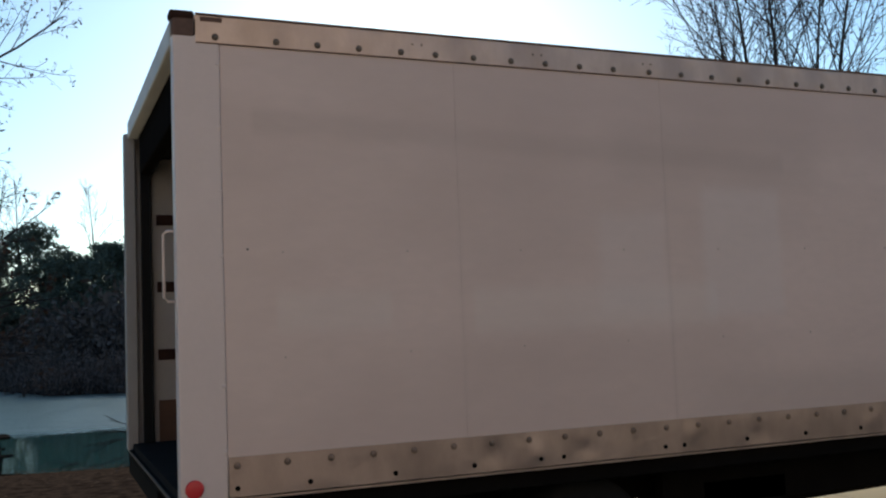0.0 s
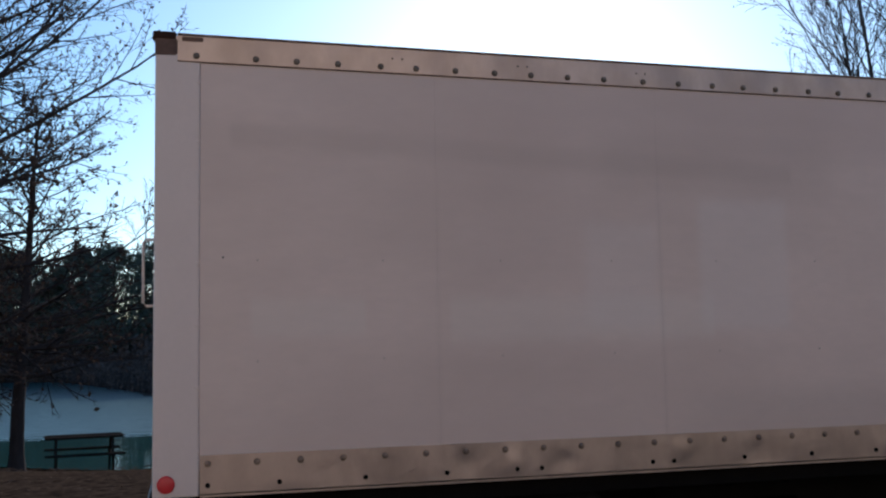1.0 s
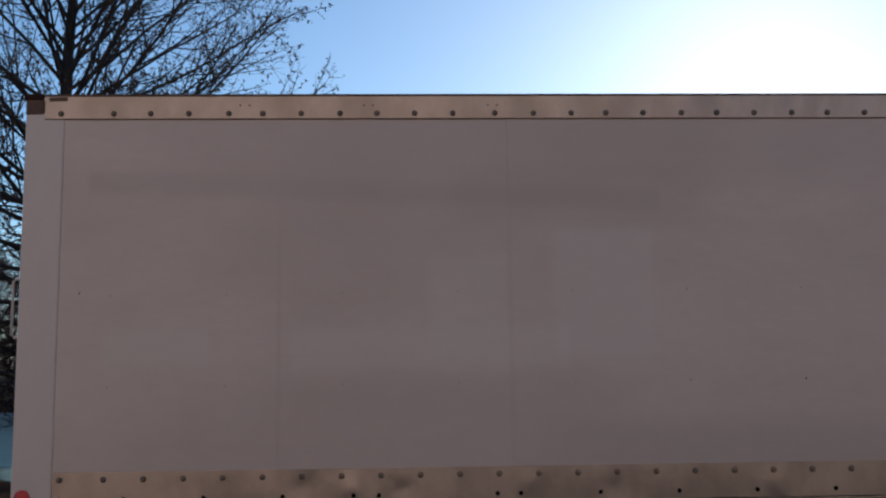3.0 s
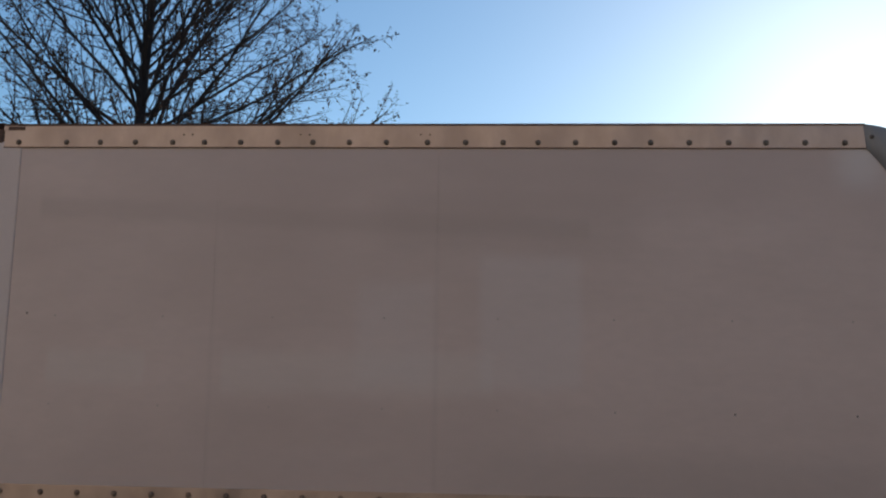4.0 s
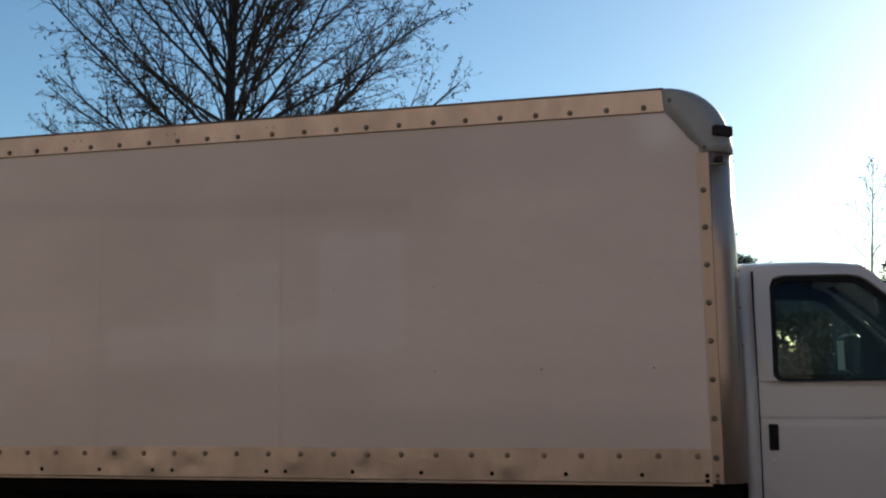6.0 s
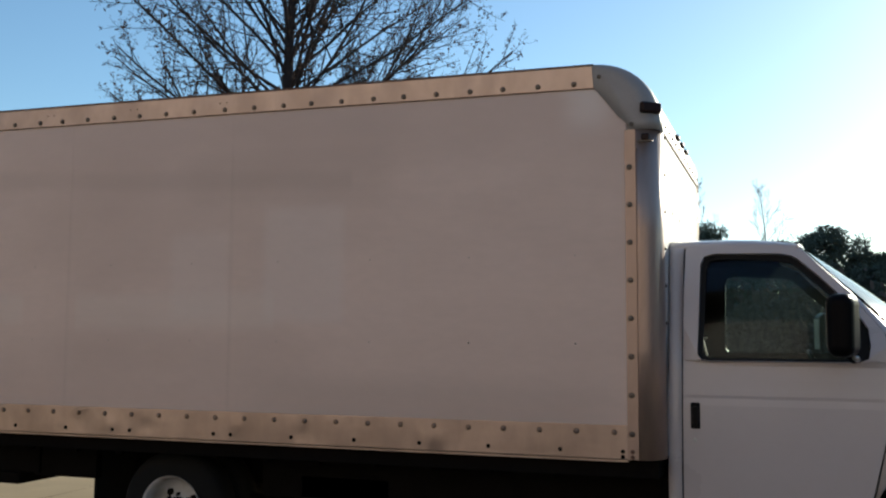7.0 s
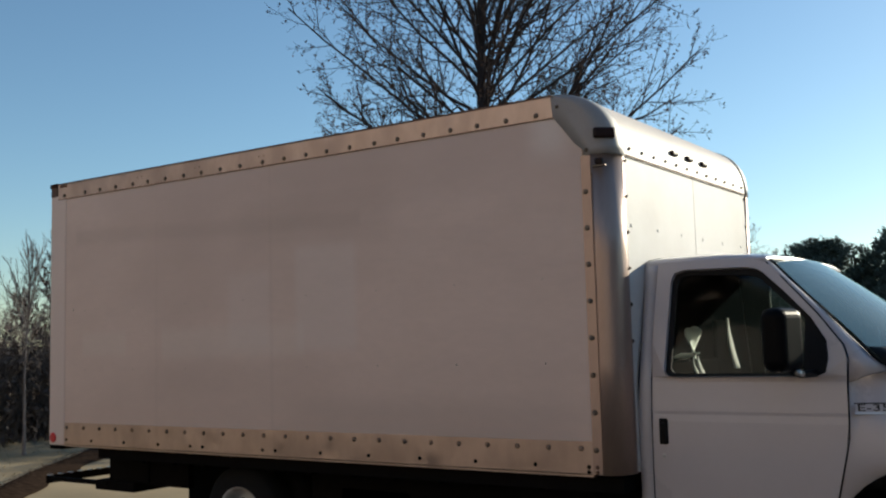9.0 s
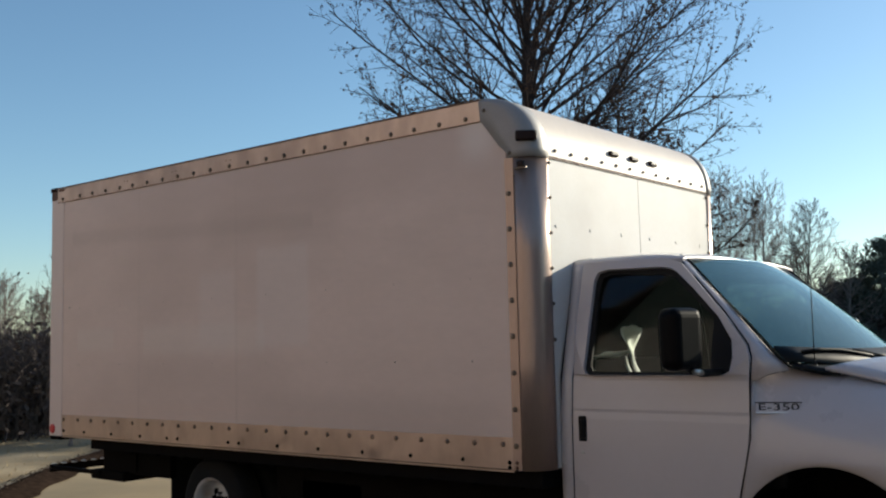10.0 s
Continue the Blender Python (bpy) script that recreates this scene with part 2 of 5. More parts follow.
def leafy_bank(m):
    """Leaf litter takes over from the lawn towards the pond."""
    n, l = m.node_tree.nodes, m.node_tree.links
    p = n["Principled BSDF"]
    src = p.inputs["Base Color"].links[0].from_socket
    co, sep, ma, no, ad, ra, mx = (n.new(k) for k in ("ShaderNodeTexCoord", "ShaderNodeSeparateXYZ", "ShaderNodeMath", "ShaderNodeTexNoise", "ShaderNodeMath",
                                                      "ShaderNodeMapRange", "ShaderNodeMixRGB"))
    l.new(co.outputs["Object"], sep.inputs[0])
    ma.operation, ad.operation = "MULTIPLY_ADD", "MULTIPLY_ADD"
    ma.inputs[1].default_value, ad.inputs[1].default_value = 0.8, 4.0
    l.new(sep.outputs["X"], ma.inputs[0])
    l.new(sep.outputs["Y"], ma.inputs[2])
    no.inputs["Scale"].default_value, no.inputs["Detail"].default_value = 0.7, 6
    l.new(co.outputs["Object"], no.inputs["Vector"])
    l.new(no.outputs["Fac"], ad.inputs[0])
    l.new(ma.outputs[0], ad.inputs[2])
    ra.inputs["From Min"].default_value, ra.inputs["From Max"].default_value = 2.5, 5.0
    l.new(ad.outputs[0], ra.inputs["Value"])
    l.new(ra.outputs[0], mx.inputs["Fac"])
    l.new(src, mx.inputs["Color1"])
    br, cr = n.new("ShaderNodeTexNoise"), n.new("ShaderNodeValToRGB")
    br.inputs["Scale"].default_value, br.inputs["Detail"].default_value = 9.0, 8
    l.new(co.outputs["Object"], br.inputs["Vector"])
    cr.color_ramp.elements[0].color, cr.color_ramp.elements[1].color = (0.016, 0.011, 0.009, 1), (0.062, 0.042, 0.031, 1)
    cr.color_ramp.elements[0].position, cr.color_ramp.elements[1].position = 0.3, 0.75
    l.new(br.outputs["Fac"], cr.inputs["Fac"])
    l.new(cr.outputs["Color"], mx.inputs["Color2"])
    l.new(mx.outputs["Color"], p.inputs["Base Color"])


leafy_bank(GROUND)
LITTER = mat("dark_brown_leaf_litter", (0.048, 0.033, 0.025), 0.9, spec=0.0, var=0.6, scale=2, bump=0.0, island=0.6)
DRIFT = mat("dead_leaf_drift", (0.034, 0.023, 0.017), 0.95, spec=0.0, var=0.7, scale=11, fine=70, bump=0.9)
BRICK = mat("tan_brick_wall", (0.355, 0.298, 0.268), 0.85, var=0.12, scale=1, fine=20, bump=0.1)
GREYW = mat("grey_brown_wall", (0.34, 0.295, 0.26), 0.85, var=0.15, scale=1, fine=20, bump=0.1)
SHINGLE = mat("brown_roof_shingles", (0.10, 0.08, 0.07), 0.9, var=0.3, scale=3, bump=0.2)
TUFT = mat("dry_grass_blades", (0.30, 0.23, 0.13), 0.9, spec=0.0, var=0.4, scale=1, bump=0.0, island=0.5)
BENCHW = mat("dark_weathered_wood", (0.022, 0.019, 0.018), 0.9, spec=0.0, var=0.3, scale=6, bump=0.2)

WATER = bpy.data.materials.new("pond_water")
WATER.use_nodes = True
_n, _l = WATER.node_tree.nodes, WATER.node_tree.links
_p = _n["Principled BSDF"]
_p.inputs["Base Color"].default_value = (0.020, 0.052, 0.052, 1)
_p.inputs["Roughness"].default_value = 0.06
_p.inputs["IOR"].default_value = 1.2
_t, _b, _m, _c = (_n.new(k) for k in ("ShaderNodeTexNoise", "ShaderNodeBump", "ShaderNodeMapping", "ShaderNodeTexCoord"))
_m.inputs["Scale"].default_value = (0.8, 2.0, 1)
_t.inputs["Scale"].default_value, _t.inputs["Detail"].default_value = 1.5, 4
_b.inputs["Strength"].default_value, _b.inputs["Distance"].default_value = 0.12, 0.10
_s, _r, _r2 = _n.new("ShaderNodeSeparateXYZ"), _n.new("ShaderNodeMapRange"), _n.new("ShaderNodeMapRange")
_l.new(_c.outputs["Object"], _s.inputs[0])
for _q, _lo, _hi in ((_r, 0.03, 1.0), (_r2, 0.05, 0.28)):
    _q.inputs["From Min"].default_value, _q.inputs["From Max"].default_value = 24.5, 26.0
    _q.inputs["To Min"].default_value, _q.inputs["To Max"].default_value = _lo, _hi
    _l.new(_s.outputs["Y"], _q.inputs["Value"])
_l.new(_r.outputs[0], _b.inputs["Strength"])
_l.new(_r2.outputs[0], _p.inputs["Roughness"])
_l.new(_c.outputs["Object"], _m.inputs[0])
_l.new(_m.outputs[0], _t.inputs["Vector"])
_l.new(_t.outputs["Fac"], _b.inputs["Height"])
_l.new(_b.outputs[0], _p.inputs["Normal"])


# ---- mesh helpers ----
def part(name, bm, material, parent=None, label="", smooth=False):
    me = bpy.data.meshes.new(name)
    bmesh.ops.recalc_face_normals(bm, faces=bm.faces[:])
    bm.to_mesh(me)
    bm.free()
    return mesh_part(name, me, material, parent, label, smooth)


def mesh_part(name, me, material, parent=None, label="", smooth=False):
    if material and not me.materials:
        me.materials.append(material)
    if smooth:
        for f in me.polygons:
            f.use_smooth = True
    ob = new(name, me)
    if parent:
        ob.parent = parent
    if label:
        ob["label"] = label
    return ob


def thing(name, label, category, at=(0, 0, 0), rz=0.0, group="", kind=""):
    ob = new(name)
    ob.matrix_basis = pose(*at, 0, 0, rz)
    return tagged(ob, label, category, group, kind)


def soften(ob, width=0.004, segments=2, angle=40):
    b = ob.modifiers.new("bevel", "BEVEL")
    b.width, b.segments, b.limit_method, b.angle_limit = width, segments, "ANGLE", radians(angle)
    return ob


def slab(bm, x0, x1, y0, y1, z0, z1, m=None):
    v = [bm.verts.new((x, y, z)) for z in (z0, z1) for y in (y0, y1) for x in (x0, x1)]
    for q in ((0, 1, 3, 2), (4, 6, 7, 5), (0, 4, 5, 1), (2, 3, 7, 6), (0, 2, 6, 4), (1, 5, 7, 3)):
        bm.faces.new([v[i] for i in q])
    if m:
        for w in v:
            w.co = m @ w.co
    return v


def box_bm(*a):
    bm = bmesh.new()
    slab(bm, *a)
    return bm


def prism(bm, outline, y0, y1):
    """A plate from an x-z outline, from y0 to y1."""
    a = [bm.verts.new((x, y0, z)) for x, z in outline]
    b = [bm.verts.new((x, y1, z)) for x, z in outline]
    n = len(a)
    bm.faces.new(a)
    bm.faces.new(b[::-1])
    for i in range(n):
        bm.faces.new((a[i], b[i], b[(i + 1) % n], a[(i + 1) % n]))


def turned(bm, profile, sides=32, m=Matrix.Identity(4), caps=True):
    """Surface of revolution round z from (radius, z) pairs."""
    rings = [[bm.verts.new(m @ Vector((r * math.cos(2 * math.pi * i / sides), r * math.sin(2 * math.pi * i / sides), z)))
              for i in range(sides)] for r, z in profile]
    for a, b in zip(rings, rings[1:]):
        for i in range(sides):
            bm.faces.new((a[i], a[(i + 1) % sides], b[(i + 1) % sides], b[i]))
    for ring in (rings[0], rings[-1]) if caps else ():
        if (ring[0].co - ring[sides // 2].co).length > 1e-4:
            bm.faces.new(ring)


def lattice(bm, rows):
    """Faces between rows of points."""
    g = [[bm.verts.new(p) for p in row] for row in rows]
    for a, b in zip(g, g[1:]):
        for i in range(len(a) - 1):
            bm.faces.new((a[i], a[i + 1], b[i + 1], b[i]))
    return g


def thicken(ob, depth, out=(0, 0, 1)):
    """Gives a sheet thickness inwards, away from the direction out."""
    out = Vector(out)
    if sum((p.normal.dot(out) * p.area for p in ob.data.polygons), 0.0) < 0:
        ob.data.flip_normals()
    s = ob.modifiers.new("solid", "SOLIDIFY")
    s.thickness, s.offset = depth, -1.0
    return ob


class Tubes:
    """Gathers tapered tubes into one mesh."""

    def __init__(self):
        self.v, self.f = [], []

    def add(self, pts, radii, sides):
        base = len(self.v)
        for k, (p, r) in enumerate(zip(pts, radii)):
            d = (pts[min(k + 1, len(pts) - 1)] - pts[max(k - 1, 0)]).normalized()
            a = d.orthogonal().normalized()
            b = d.cross(a)
            for i in range(sides):
                t = 2 * math.pi * i / sides
                self.v.append(p + r * (math.cos(t) * a + math.sin(t) * b))
        for k in range(len(pts) - 1):
            for i in range(sides):
                j = (i + 1) % sides
                self.f.append((base + k * sides + i, base + k * sides + j, base + (k + 1) * sides + j, base + (k + 1) * sides + i))
        self.f.append(tuple(base + (len(pts) - 1) * sides + i for i in range(sides)))

    def mesh(self, name):
        me = bpy.data.meshes.new(name)
        me.from_pydata([tuple(p) for p in self.v], [], self.f)
        me.update()
        return me


def tube_part(name, pts, radius, material, parent, label="", sides=10):
    t = Tubes()
    t.add([Vector(p) for p in pts], [radius] * len(pts), sides)
    t.f.append(tuple(range(sides))[::-1])
    return mesh_part(name, t.mesh(name), material, parent, label, True)


def quads_mesh(name, items):
    """Many small quads: (centre, size, direction seed) gathered in one mesh."""
    v, f = [], []
    for c, s, a, b in items:
        k = len(v)
        v += [c - a * s, c + b * s * 0.55, c + a * s, c - b * s * 0.55]
        f.append((k, k + 1, k + 2, k + 3))
    me = bpy.data.meshes.new(name)
    me.from_pydata([tuple(p) for p in v], [], f)
    me.update()
    return me


def rand_dir(rng):
    z, t = rng.uniform(-1, 1), rng.uniform(0, 2 * math.pi)
    r = math.sqrt(1 - z * z)
    return Vector((r * math.cos(t), r * math.sin(t), z))


# ---- ground, pond, paved lot ----
FAR_SHORE = [(90, 60), (40, 44), (10, 42), (0, 45), (-4, 58), (-9, 74), (-30, 84), (-70, 78)]
NEAR_SHORE = [(-70, 40), (-25, 26), (-9, 21.0), (-5, 19.4), (-2, 17.4), (0, 16.3), (4, 15.7), (10, 15.7), (35, 19), (90, 30)]
POND = FAR_SHORE + NEAR_SHORE
WATER_Z = -1.05


def pond_gap(x, y):
    """Distance to the pond's shore, negative inside."""
    best, inside = 1e9, False
    for (ax, ay), (bx, by) in zip(POND, POND[1:] + POND[:1]):
        dx, dy = bx - ax, by - ay
        t = min(1, max(0, ((x - ax) * dx + (y - ay) * dy) / (dx * dx + dy * dy)))
        best = min(best, math.hypot(x - ax - t * dx, y - ay - t * dy))
        if (ay > y) != (by > y) and x < ax + (y - ay) / (by - ay) * dx:
            inside = not inside
    return -best if inside else best


def ground_z(x, y):
    g = pond_gap(x, y)
    rise = 0.0 if y < 30 else min(2.2, max(0.0, g - 2) * 0.09)
    k = min(1.0, max(0.0, (g + 1.5) / 10.0))
    k = k * k * (3 - 2 * k)
    low = -1.05 + 0.08 * min(g, 0) if g < 0 else -1.05
    flat = -0.11 + rise + (noise.noise(Vector((x * 0.2, y * 0.2, 0))) * 0.10 if y > 6.5 or x < -9 else 0.0)
    return (low - 0.12) * (1 - k) + flat * k


def axis(lo, hi, fine_lo, fine_hi, step):
    out, x = [], fine_lo
    while x < fine_hi:
        out.append(x)
        x += step
    out.append(fine_hi)
    s, x = step, fine_hi
    while x < hi:
        s *= 1.35
        x += s
        out.append(min(x, hi))
    s, x = step, fine_lo
    while x > lo:
        s *= 1.35
        x -= s
        out.insert(0, max(x, lo))
    return out


bm = bmesh.new()
XS, YS = axis(-2500, 2500, -70, 60, 1.3), axis(-2500, 2500, -14, 95, 1.3)
lattice(bm, [[(x, y, ground_z(x, y)) for x in XS] for y in YS])
ground = part("ground", bm, GROUND, smooth=True)
tagged(ground, "dormant tan grass and brown leaf litter sloping to a pond", "ground", kind="structure")

bm = bmesh.new()
bm.faces.new([bm.verts.new((x, y, WATER_Z)) for x, y in POND])
bmesh.ops.triangulate(bm, faces=bm.faces[:])
pond = part("water", bm, WATER)
tagged(pond, "still pond reflecting pale sky and dark trees", "pond", kind="structure")

# lot edge, from near the camera's start round to the far left
EDGE = [(-4.2, -40.0), (-2.6, -12.0), (-1.9, -5.0), (-1.55, -2.0), (-1.7, -0.4), (-2.1, 0.35), (-2.75, 0.95), (-3.6, 1.75), (-4.5, 2.65),
        (-5.25, 3.55), (-6.0, 4.45), (-7.1, 5.65), (-8.2, 7.0), (-9.0, 9.0), (-9.6, 14.0)]
BACK = [(-7.2, 14.0), (-6.8, 9.5), (-6.0, 7.4), (-5.0, 6.0), (-3.6, 5.0), (-1.5, 4.75), (4, 4.7), (14, 4.7), (26, 5.0), (60, 6.0)]
pavement = thing("pavement", "sunlit tan concrete parking lot with joints and cracks", "pavement", (0, 0, -0.05), kind="structure")
bm = bmesh.new()
bm.faces.new([bm.verts.new((x, y, -0.006)) for x, y in EDGE + BACK + [(60, -40)]])
bmesh.ops.triangulate(bm, faces=bm.faces[:])
part("bed", bm, CONCRETE, pavement)


def strip_kerb(name, line, width, z0, z1, parent, label):
    """A kerb run of separate stones along a line."""
    for i, (a, b) in enumerate(zip(line, line[1:])):
        a, b = Vector((*a, 0)), Vector((*b, 0))
        n = max(1, round((b - a).length / 1.4)) if (b - a).length < 8 else max(1, round((b - a).length / 5))
        for k in range(n):
            p, q = a.lerp(b, k / n), a.lerp(b, (k + 1) / n)
            d = (q - p).normalized()
            s = Vector((-d.y, d.x, 0)) * width
            p, q = p + d * 0.004, q - d * 0.004
            bm = bmesh.new()
            low = [bm.verts.new(v + Vector((0, 0, z0))) for v in (p, q, q + s, p + s)]
            top = [bm.verts.new(v + Vector((0, 0, z1))) for v in (p + s * 0.12, q + s * 0.12, q + s, p + s)]
            bm.faces.new(low)
            bm.faces.new(top)
            for j in range(4):
                bm.faces.new((low[j], low[(j + 1) % 4], top[(j + 1) % 4], top[j]))
            part("kerb_stone", bm, KERB, parent)


kerb = thing("kerb", "raised grey concrete kerb curving round the lot", "kerb", (0, 0, -0.05), kind="structure")
strip_kerb("kerb", EDGE, 0.14, -0.05, 0.055, kerb, "")
strip_kerb("kerb", BACK, 0.16, -0.05, 0.12, kerb, "")


# dead leaves drifted into the gutter
def drift(line, width, height):
    bm = bmesh.new()
    rows = []
    r = random.Random(9)
    for k in range(len(line)):
        a, b = Vector((*line[max(0, k - 1)], 0)), Vector((*line[min(len(line) - 1, k + 1)], 0))
        d = (b - a).normalized()
        side = Vector((d.y, -d.x, 0))
        p = Vector((*line[k], 0))
        w = width * (1 + 0.12 * math.sin(k * 0.9) + r.uniform(-0.04, 0.04))
        rows.append([tuple(p + side * (w * t) + Vector((0, 0, -0.047 + height * h))) for t, h in ((-0.02, 1.0), (0.2, 1.1), (0.45, 0.8), (0.75, 0.45), (1.0, 0.0))])
    lattice(bm, rows)
    return part("leaf_drift", bm, DRIFT, None, "", True)


fine_edge = []
for (ax, ay), (bx, by) in zip(EDGE[4:13], EDGE[5:14]):
    fine_edge += [(ax + (bx - ax) * k / 5, ay + (by - ay) * k / 5) for k in range(5)]
tagged(drift(fine_edge, 0.40, 0.07), "dark dead leaves drifted against the kerb", "leaves", kind="stuff")


rng = random.Random(12)
loose = []
for _ in range(2600):
    x, y = fine_edge[rng.randrange(len(fine_edge))]
    a = rng.random() ** 1.6 * 0.62
    p = Vector((x + 0.68 * a + rng.uniform(-0.09, 0.09), y - 0.70 * a + rng.uniform(-0.09, 0.09), -0.035 + max(0.0, 0.07 * (1 - a / 0.5)) + rng.random() * 0.012))
    d = rand_dir(rng)
    loose.append((p, rng.uniform(0.012, 0.030), Vector((d.x, d.y, d.z * 0.3)).normalized(), Vector((-d.y, d.x, rng.uniform(-0.3, 0.3)))))
tagged(mesh_part("loose_leaves", quads_mesh("loose_leaves", loose), LITTER), "loose brown leaves on the drift and the lot", "leaves", kind="stuff")


def in_lot(x, y):
    inside, poly = False, EDGE + BACK + [(60, -40)]
    for (ax, ay), (bx, by) in zip(poly, poly[1:] + poly[:1]):
        if (ay > y) != (by > y) and x < ax + (y - ay) / (by - ay) * (bx - ax):
            inside = not inside
    return inside


# slabs of the lot, cast bays about three metres square
for ix in range(-4, 12):
    for iy in range(-7, 3):
        x0, y0 = ix * 3.05 - 0.4, iy * 3.05 - 0.3
        if all(in_lot(x, y) for x in (x0, x0 + 3.05) for y in (y0, y0 + 3.05)):
            bm = bmesh.new()
            slab(bm, x0 + 0.006, x0 + 3.044, y0 + 0.006, y0 + 3.044, -0.03, 0.0)
            # unseen bays on the near side are dark to cut bounced light
            part("slab", bm, CONCRETE if iy >= 0 else DARK_PAVING, pavement)

# cracks in the concrete
for line in ([(-0.95, 0.30), (-0.88, 0.47), (-0.83, 0.76), (-0.74, 1.10), (-0.78, 1.55), (-0.66, 2.1), (-0.7, 2.9)], [(0.4, 2.2), (0.9, 2.05), (1.5, 2.2), (2.3, 2.1), (3.2, 2.3)]):
    bm = bmesh.new()
    lattice(bm, [[(x - w, y - w, 0.003), (x + w, y + w, 0.003)] for (x, y), w in zip(line, (0.001, 0.006, 0.008, 0.006, 0.008, 0.005, 0.001))])
    part("crack", bm, DRIFT, pavement, "dark crack in the concrete")

# buildings across the lot, which throw light back; the two grey ones are unseen additions


def building(label, at, half, deep, tall, wall_mat):
    house = thing("building", label, "building", at)
    soften(part("wall", box_bm(-half, half, -deep, 0, -0.1, tall), wall_mat, house), 0.03, 2)
    bm = bmesh.new()
    lo = tall - 0.05
    eave = [bm.verts.new(p) for p in ((-half - 0.8, -deep - 0.8, lo), (half + 0.8, -deep - 0.8, lo), (half + 0.8, 0.8, lo), (-half - 0.8, 0.8, lo))]
    ridge = [bm.verts.new(p) for p in ((-half + 5, -deep / 2, tall + 2.4), (half - 5, -deep / 2, tall + 2.4))]
    for q in ((eave[0], eave[1], ridge[1], ridge[0]), (eave[1], eave[2], ridge[1]), (eave[2], eave[3], ridge[0], ridge[1]), (eave[3], eave[0], ridge[0]), tuple(eave)):
        bm.faces.new(q)
    part("roof", bm, SHINGLE, house)


    return house


brick_house = building("long tan brick building with a gabled bay and a brown roof", (-20.5, -13.5, 0), 27, 9, 9.9, BRICK)
bm = bmesh.new()
prism(bm, [(16.7, 9.8), (19.9, 10.5), (21.4, 9.95)], 0.02, 0.4)
part("gable", bm, BRICK, brick_house, "pointed brick gable")
for x0, x1, z0, z1 in ((16.1, 19.9, 9.78, 10.62), (22.0, 19.9, 9.84, 10.62)):
    bm = bmesh.new()
    lattice(bm, [[(x0, y, z0), (x1, y, z1)] for y in (-3.0, 0.95)])
    thicken(part("gable_roof", bm, SHINGLE, brick_house), 0.14, (0, 0, 1))
# added out of view: keeps bright sky out of the rails' reflections
building("unseen grey-brown block with a brown hipped roof, added for reflections", (27, -19, 0), 20, 9, 8.5, GREYW)
# added out of view: gives the corner post something dark to reflect
building("unseen plain grey-brown block, added to darken reflections", (45, 4, 0), 9, 20, 11.0, GREYW)


# ---- the truck ----
truck = thing("box_truck", "white box truck with riveted aluminium rails on a van cab", "truck")
WIDE = 2.44


def rail_z(x):
    return 2.867 - 0.0072 * x


def bolt_mesh(name, r, h, sides=8):
    b = bmesh.new()
    turned(b, [(r * 1.35, 0.0), (r * 1.35, h * 0.25), (r, h * 0.3), (r * 0.85, h * 0.85), (r * 0.4, h)], sides, Matrix.Rotation(radians(90), 4, "X"))
    me = bpy.data.meshes.new(name)
    bmesh.ops.recalc_face_normals(b, faces=b.faces[:])
    b.to_mesh(me)
    b.free()
    return me


BIG_BOLT, SMALL_BOLT, DOT = bolt_mesh("bolt", 0.0125, 0.012), bolt_mesh("bolt_small", 0.009, 0.012), bolt_mesh("screw", 0.0042, 0.004)


SCREWHEAD = bolt_mesh("flat_screw", 0.009, 0.004)
BOLT_KINDS = {}


def bolt_at(x, y, z, parent, me=None, rz=0.0, material=BOLT):
    me = me or BIG_BOLT
    key = (me.name, material.name)
    if key not in BOLT_KINDS:
        BOLT_KINDS[key] = me.copy()
    ob = mesh_part("bolt", BOLT_KINDS[key], material, parent)
    ob.matrix_basis = pose(x, y, z, 0, 0, rz)
    return ob


# near side wall: backing, three facing panels with fine joints
SEAMS = [0.162, 1.315, 2.535, 4.975]
part("side_wall", box_bm(0.10, 5.0, 0.012, 0.05, 0.80, 2.84), LINER, truck)
for a, b in zip(SEAMS, SEAMS[1:]):
    bm = bmesh.new()
    slab(bm, a + 0.0002, b - 0.0002, 0.004, 0.0115, 0.90, 2.835)
    p = soften(part("side_panel", bm, PANEL, truck, "white fibreglass side panel, faintly stained, with sheen and shade painted in"), 0.0005, 1)
    for k in range(9):
        x = 0.43 + 0.6085 * k
        if a < x < b:
            for z in (1.405, 1.885):
                bolt_at(x, 0.004, z, p, DOT, 0.0, BOLT if x > 3.9 and z < 1.5 else SCREW)
    if a < 0.2:
        bolt_at(0.268, 0.004, 1.898, p, DOT)

# bottom rail
DENTS = [(1.45, 0.89, 0.07, 0.006), (1.68, 0.875, 0.05, -0.005), (1.97, 0.87, 0.05, 0.005), (2.62, 0.90, 0.05, -0.004), (3.05, 0.86, 0.06, 0.004), (3.88, 0.88, 0.06, -0.004), (0.75, 0.87, 0.06, 0.003)]


def rail_face(x, z):
    return -0.001 + sum(d * math.exp(-((x - a) / r) ** 2 - ((z - b) / (r * 0.9)) ** 2) for a, b, r, d in DENTS) * 0.65 + 0.0007 * noise.noise(Vector((x * 3.0, 7.0, z * 5.0)))


bm = bmesh.new()
lattice(bm, [[(x, rail_face(x, z), z) for z in np.linspace(0.803, 0.978, 10)] for x in np.linspace(0.165, 4.965, 220)])
for line in ([(x, 0.803) for x in np.linspace(0.165, 4.965, 220)], [(x, 0.978) for x in np.linspace(0.165, 4.965, 220)], [(0.165, z) for z in np.linspace(0.803, 0.978, 10)], [(4.965, z) for z in np.linspace(0.803, 0.978, 10)]):
    lattice(bm, [[(x, rail_face(x, z), z), (x, 0.0036, z)] for x, z in line])
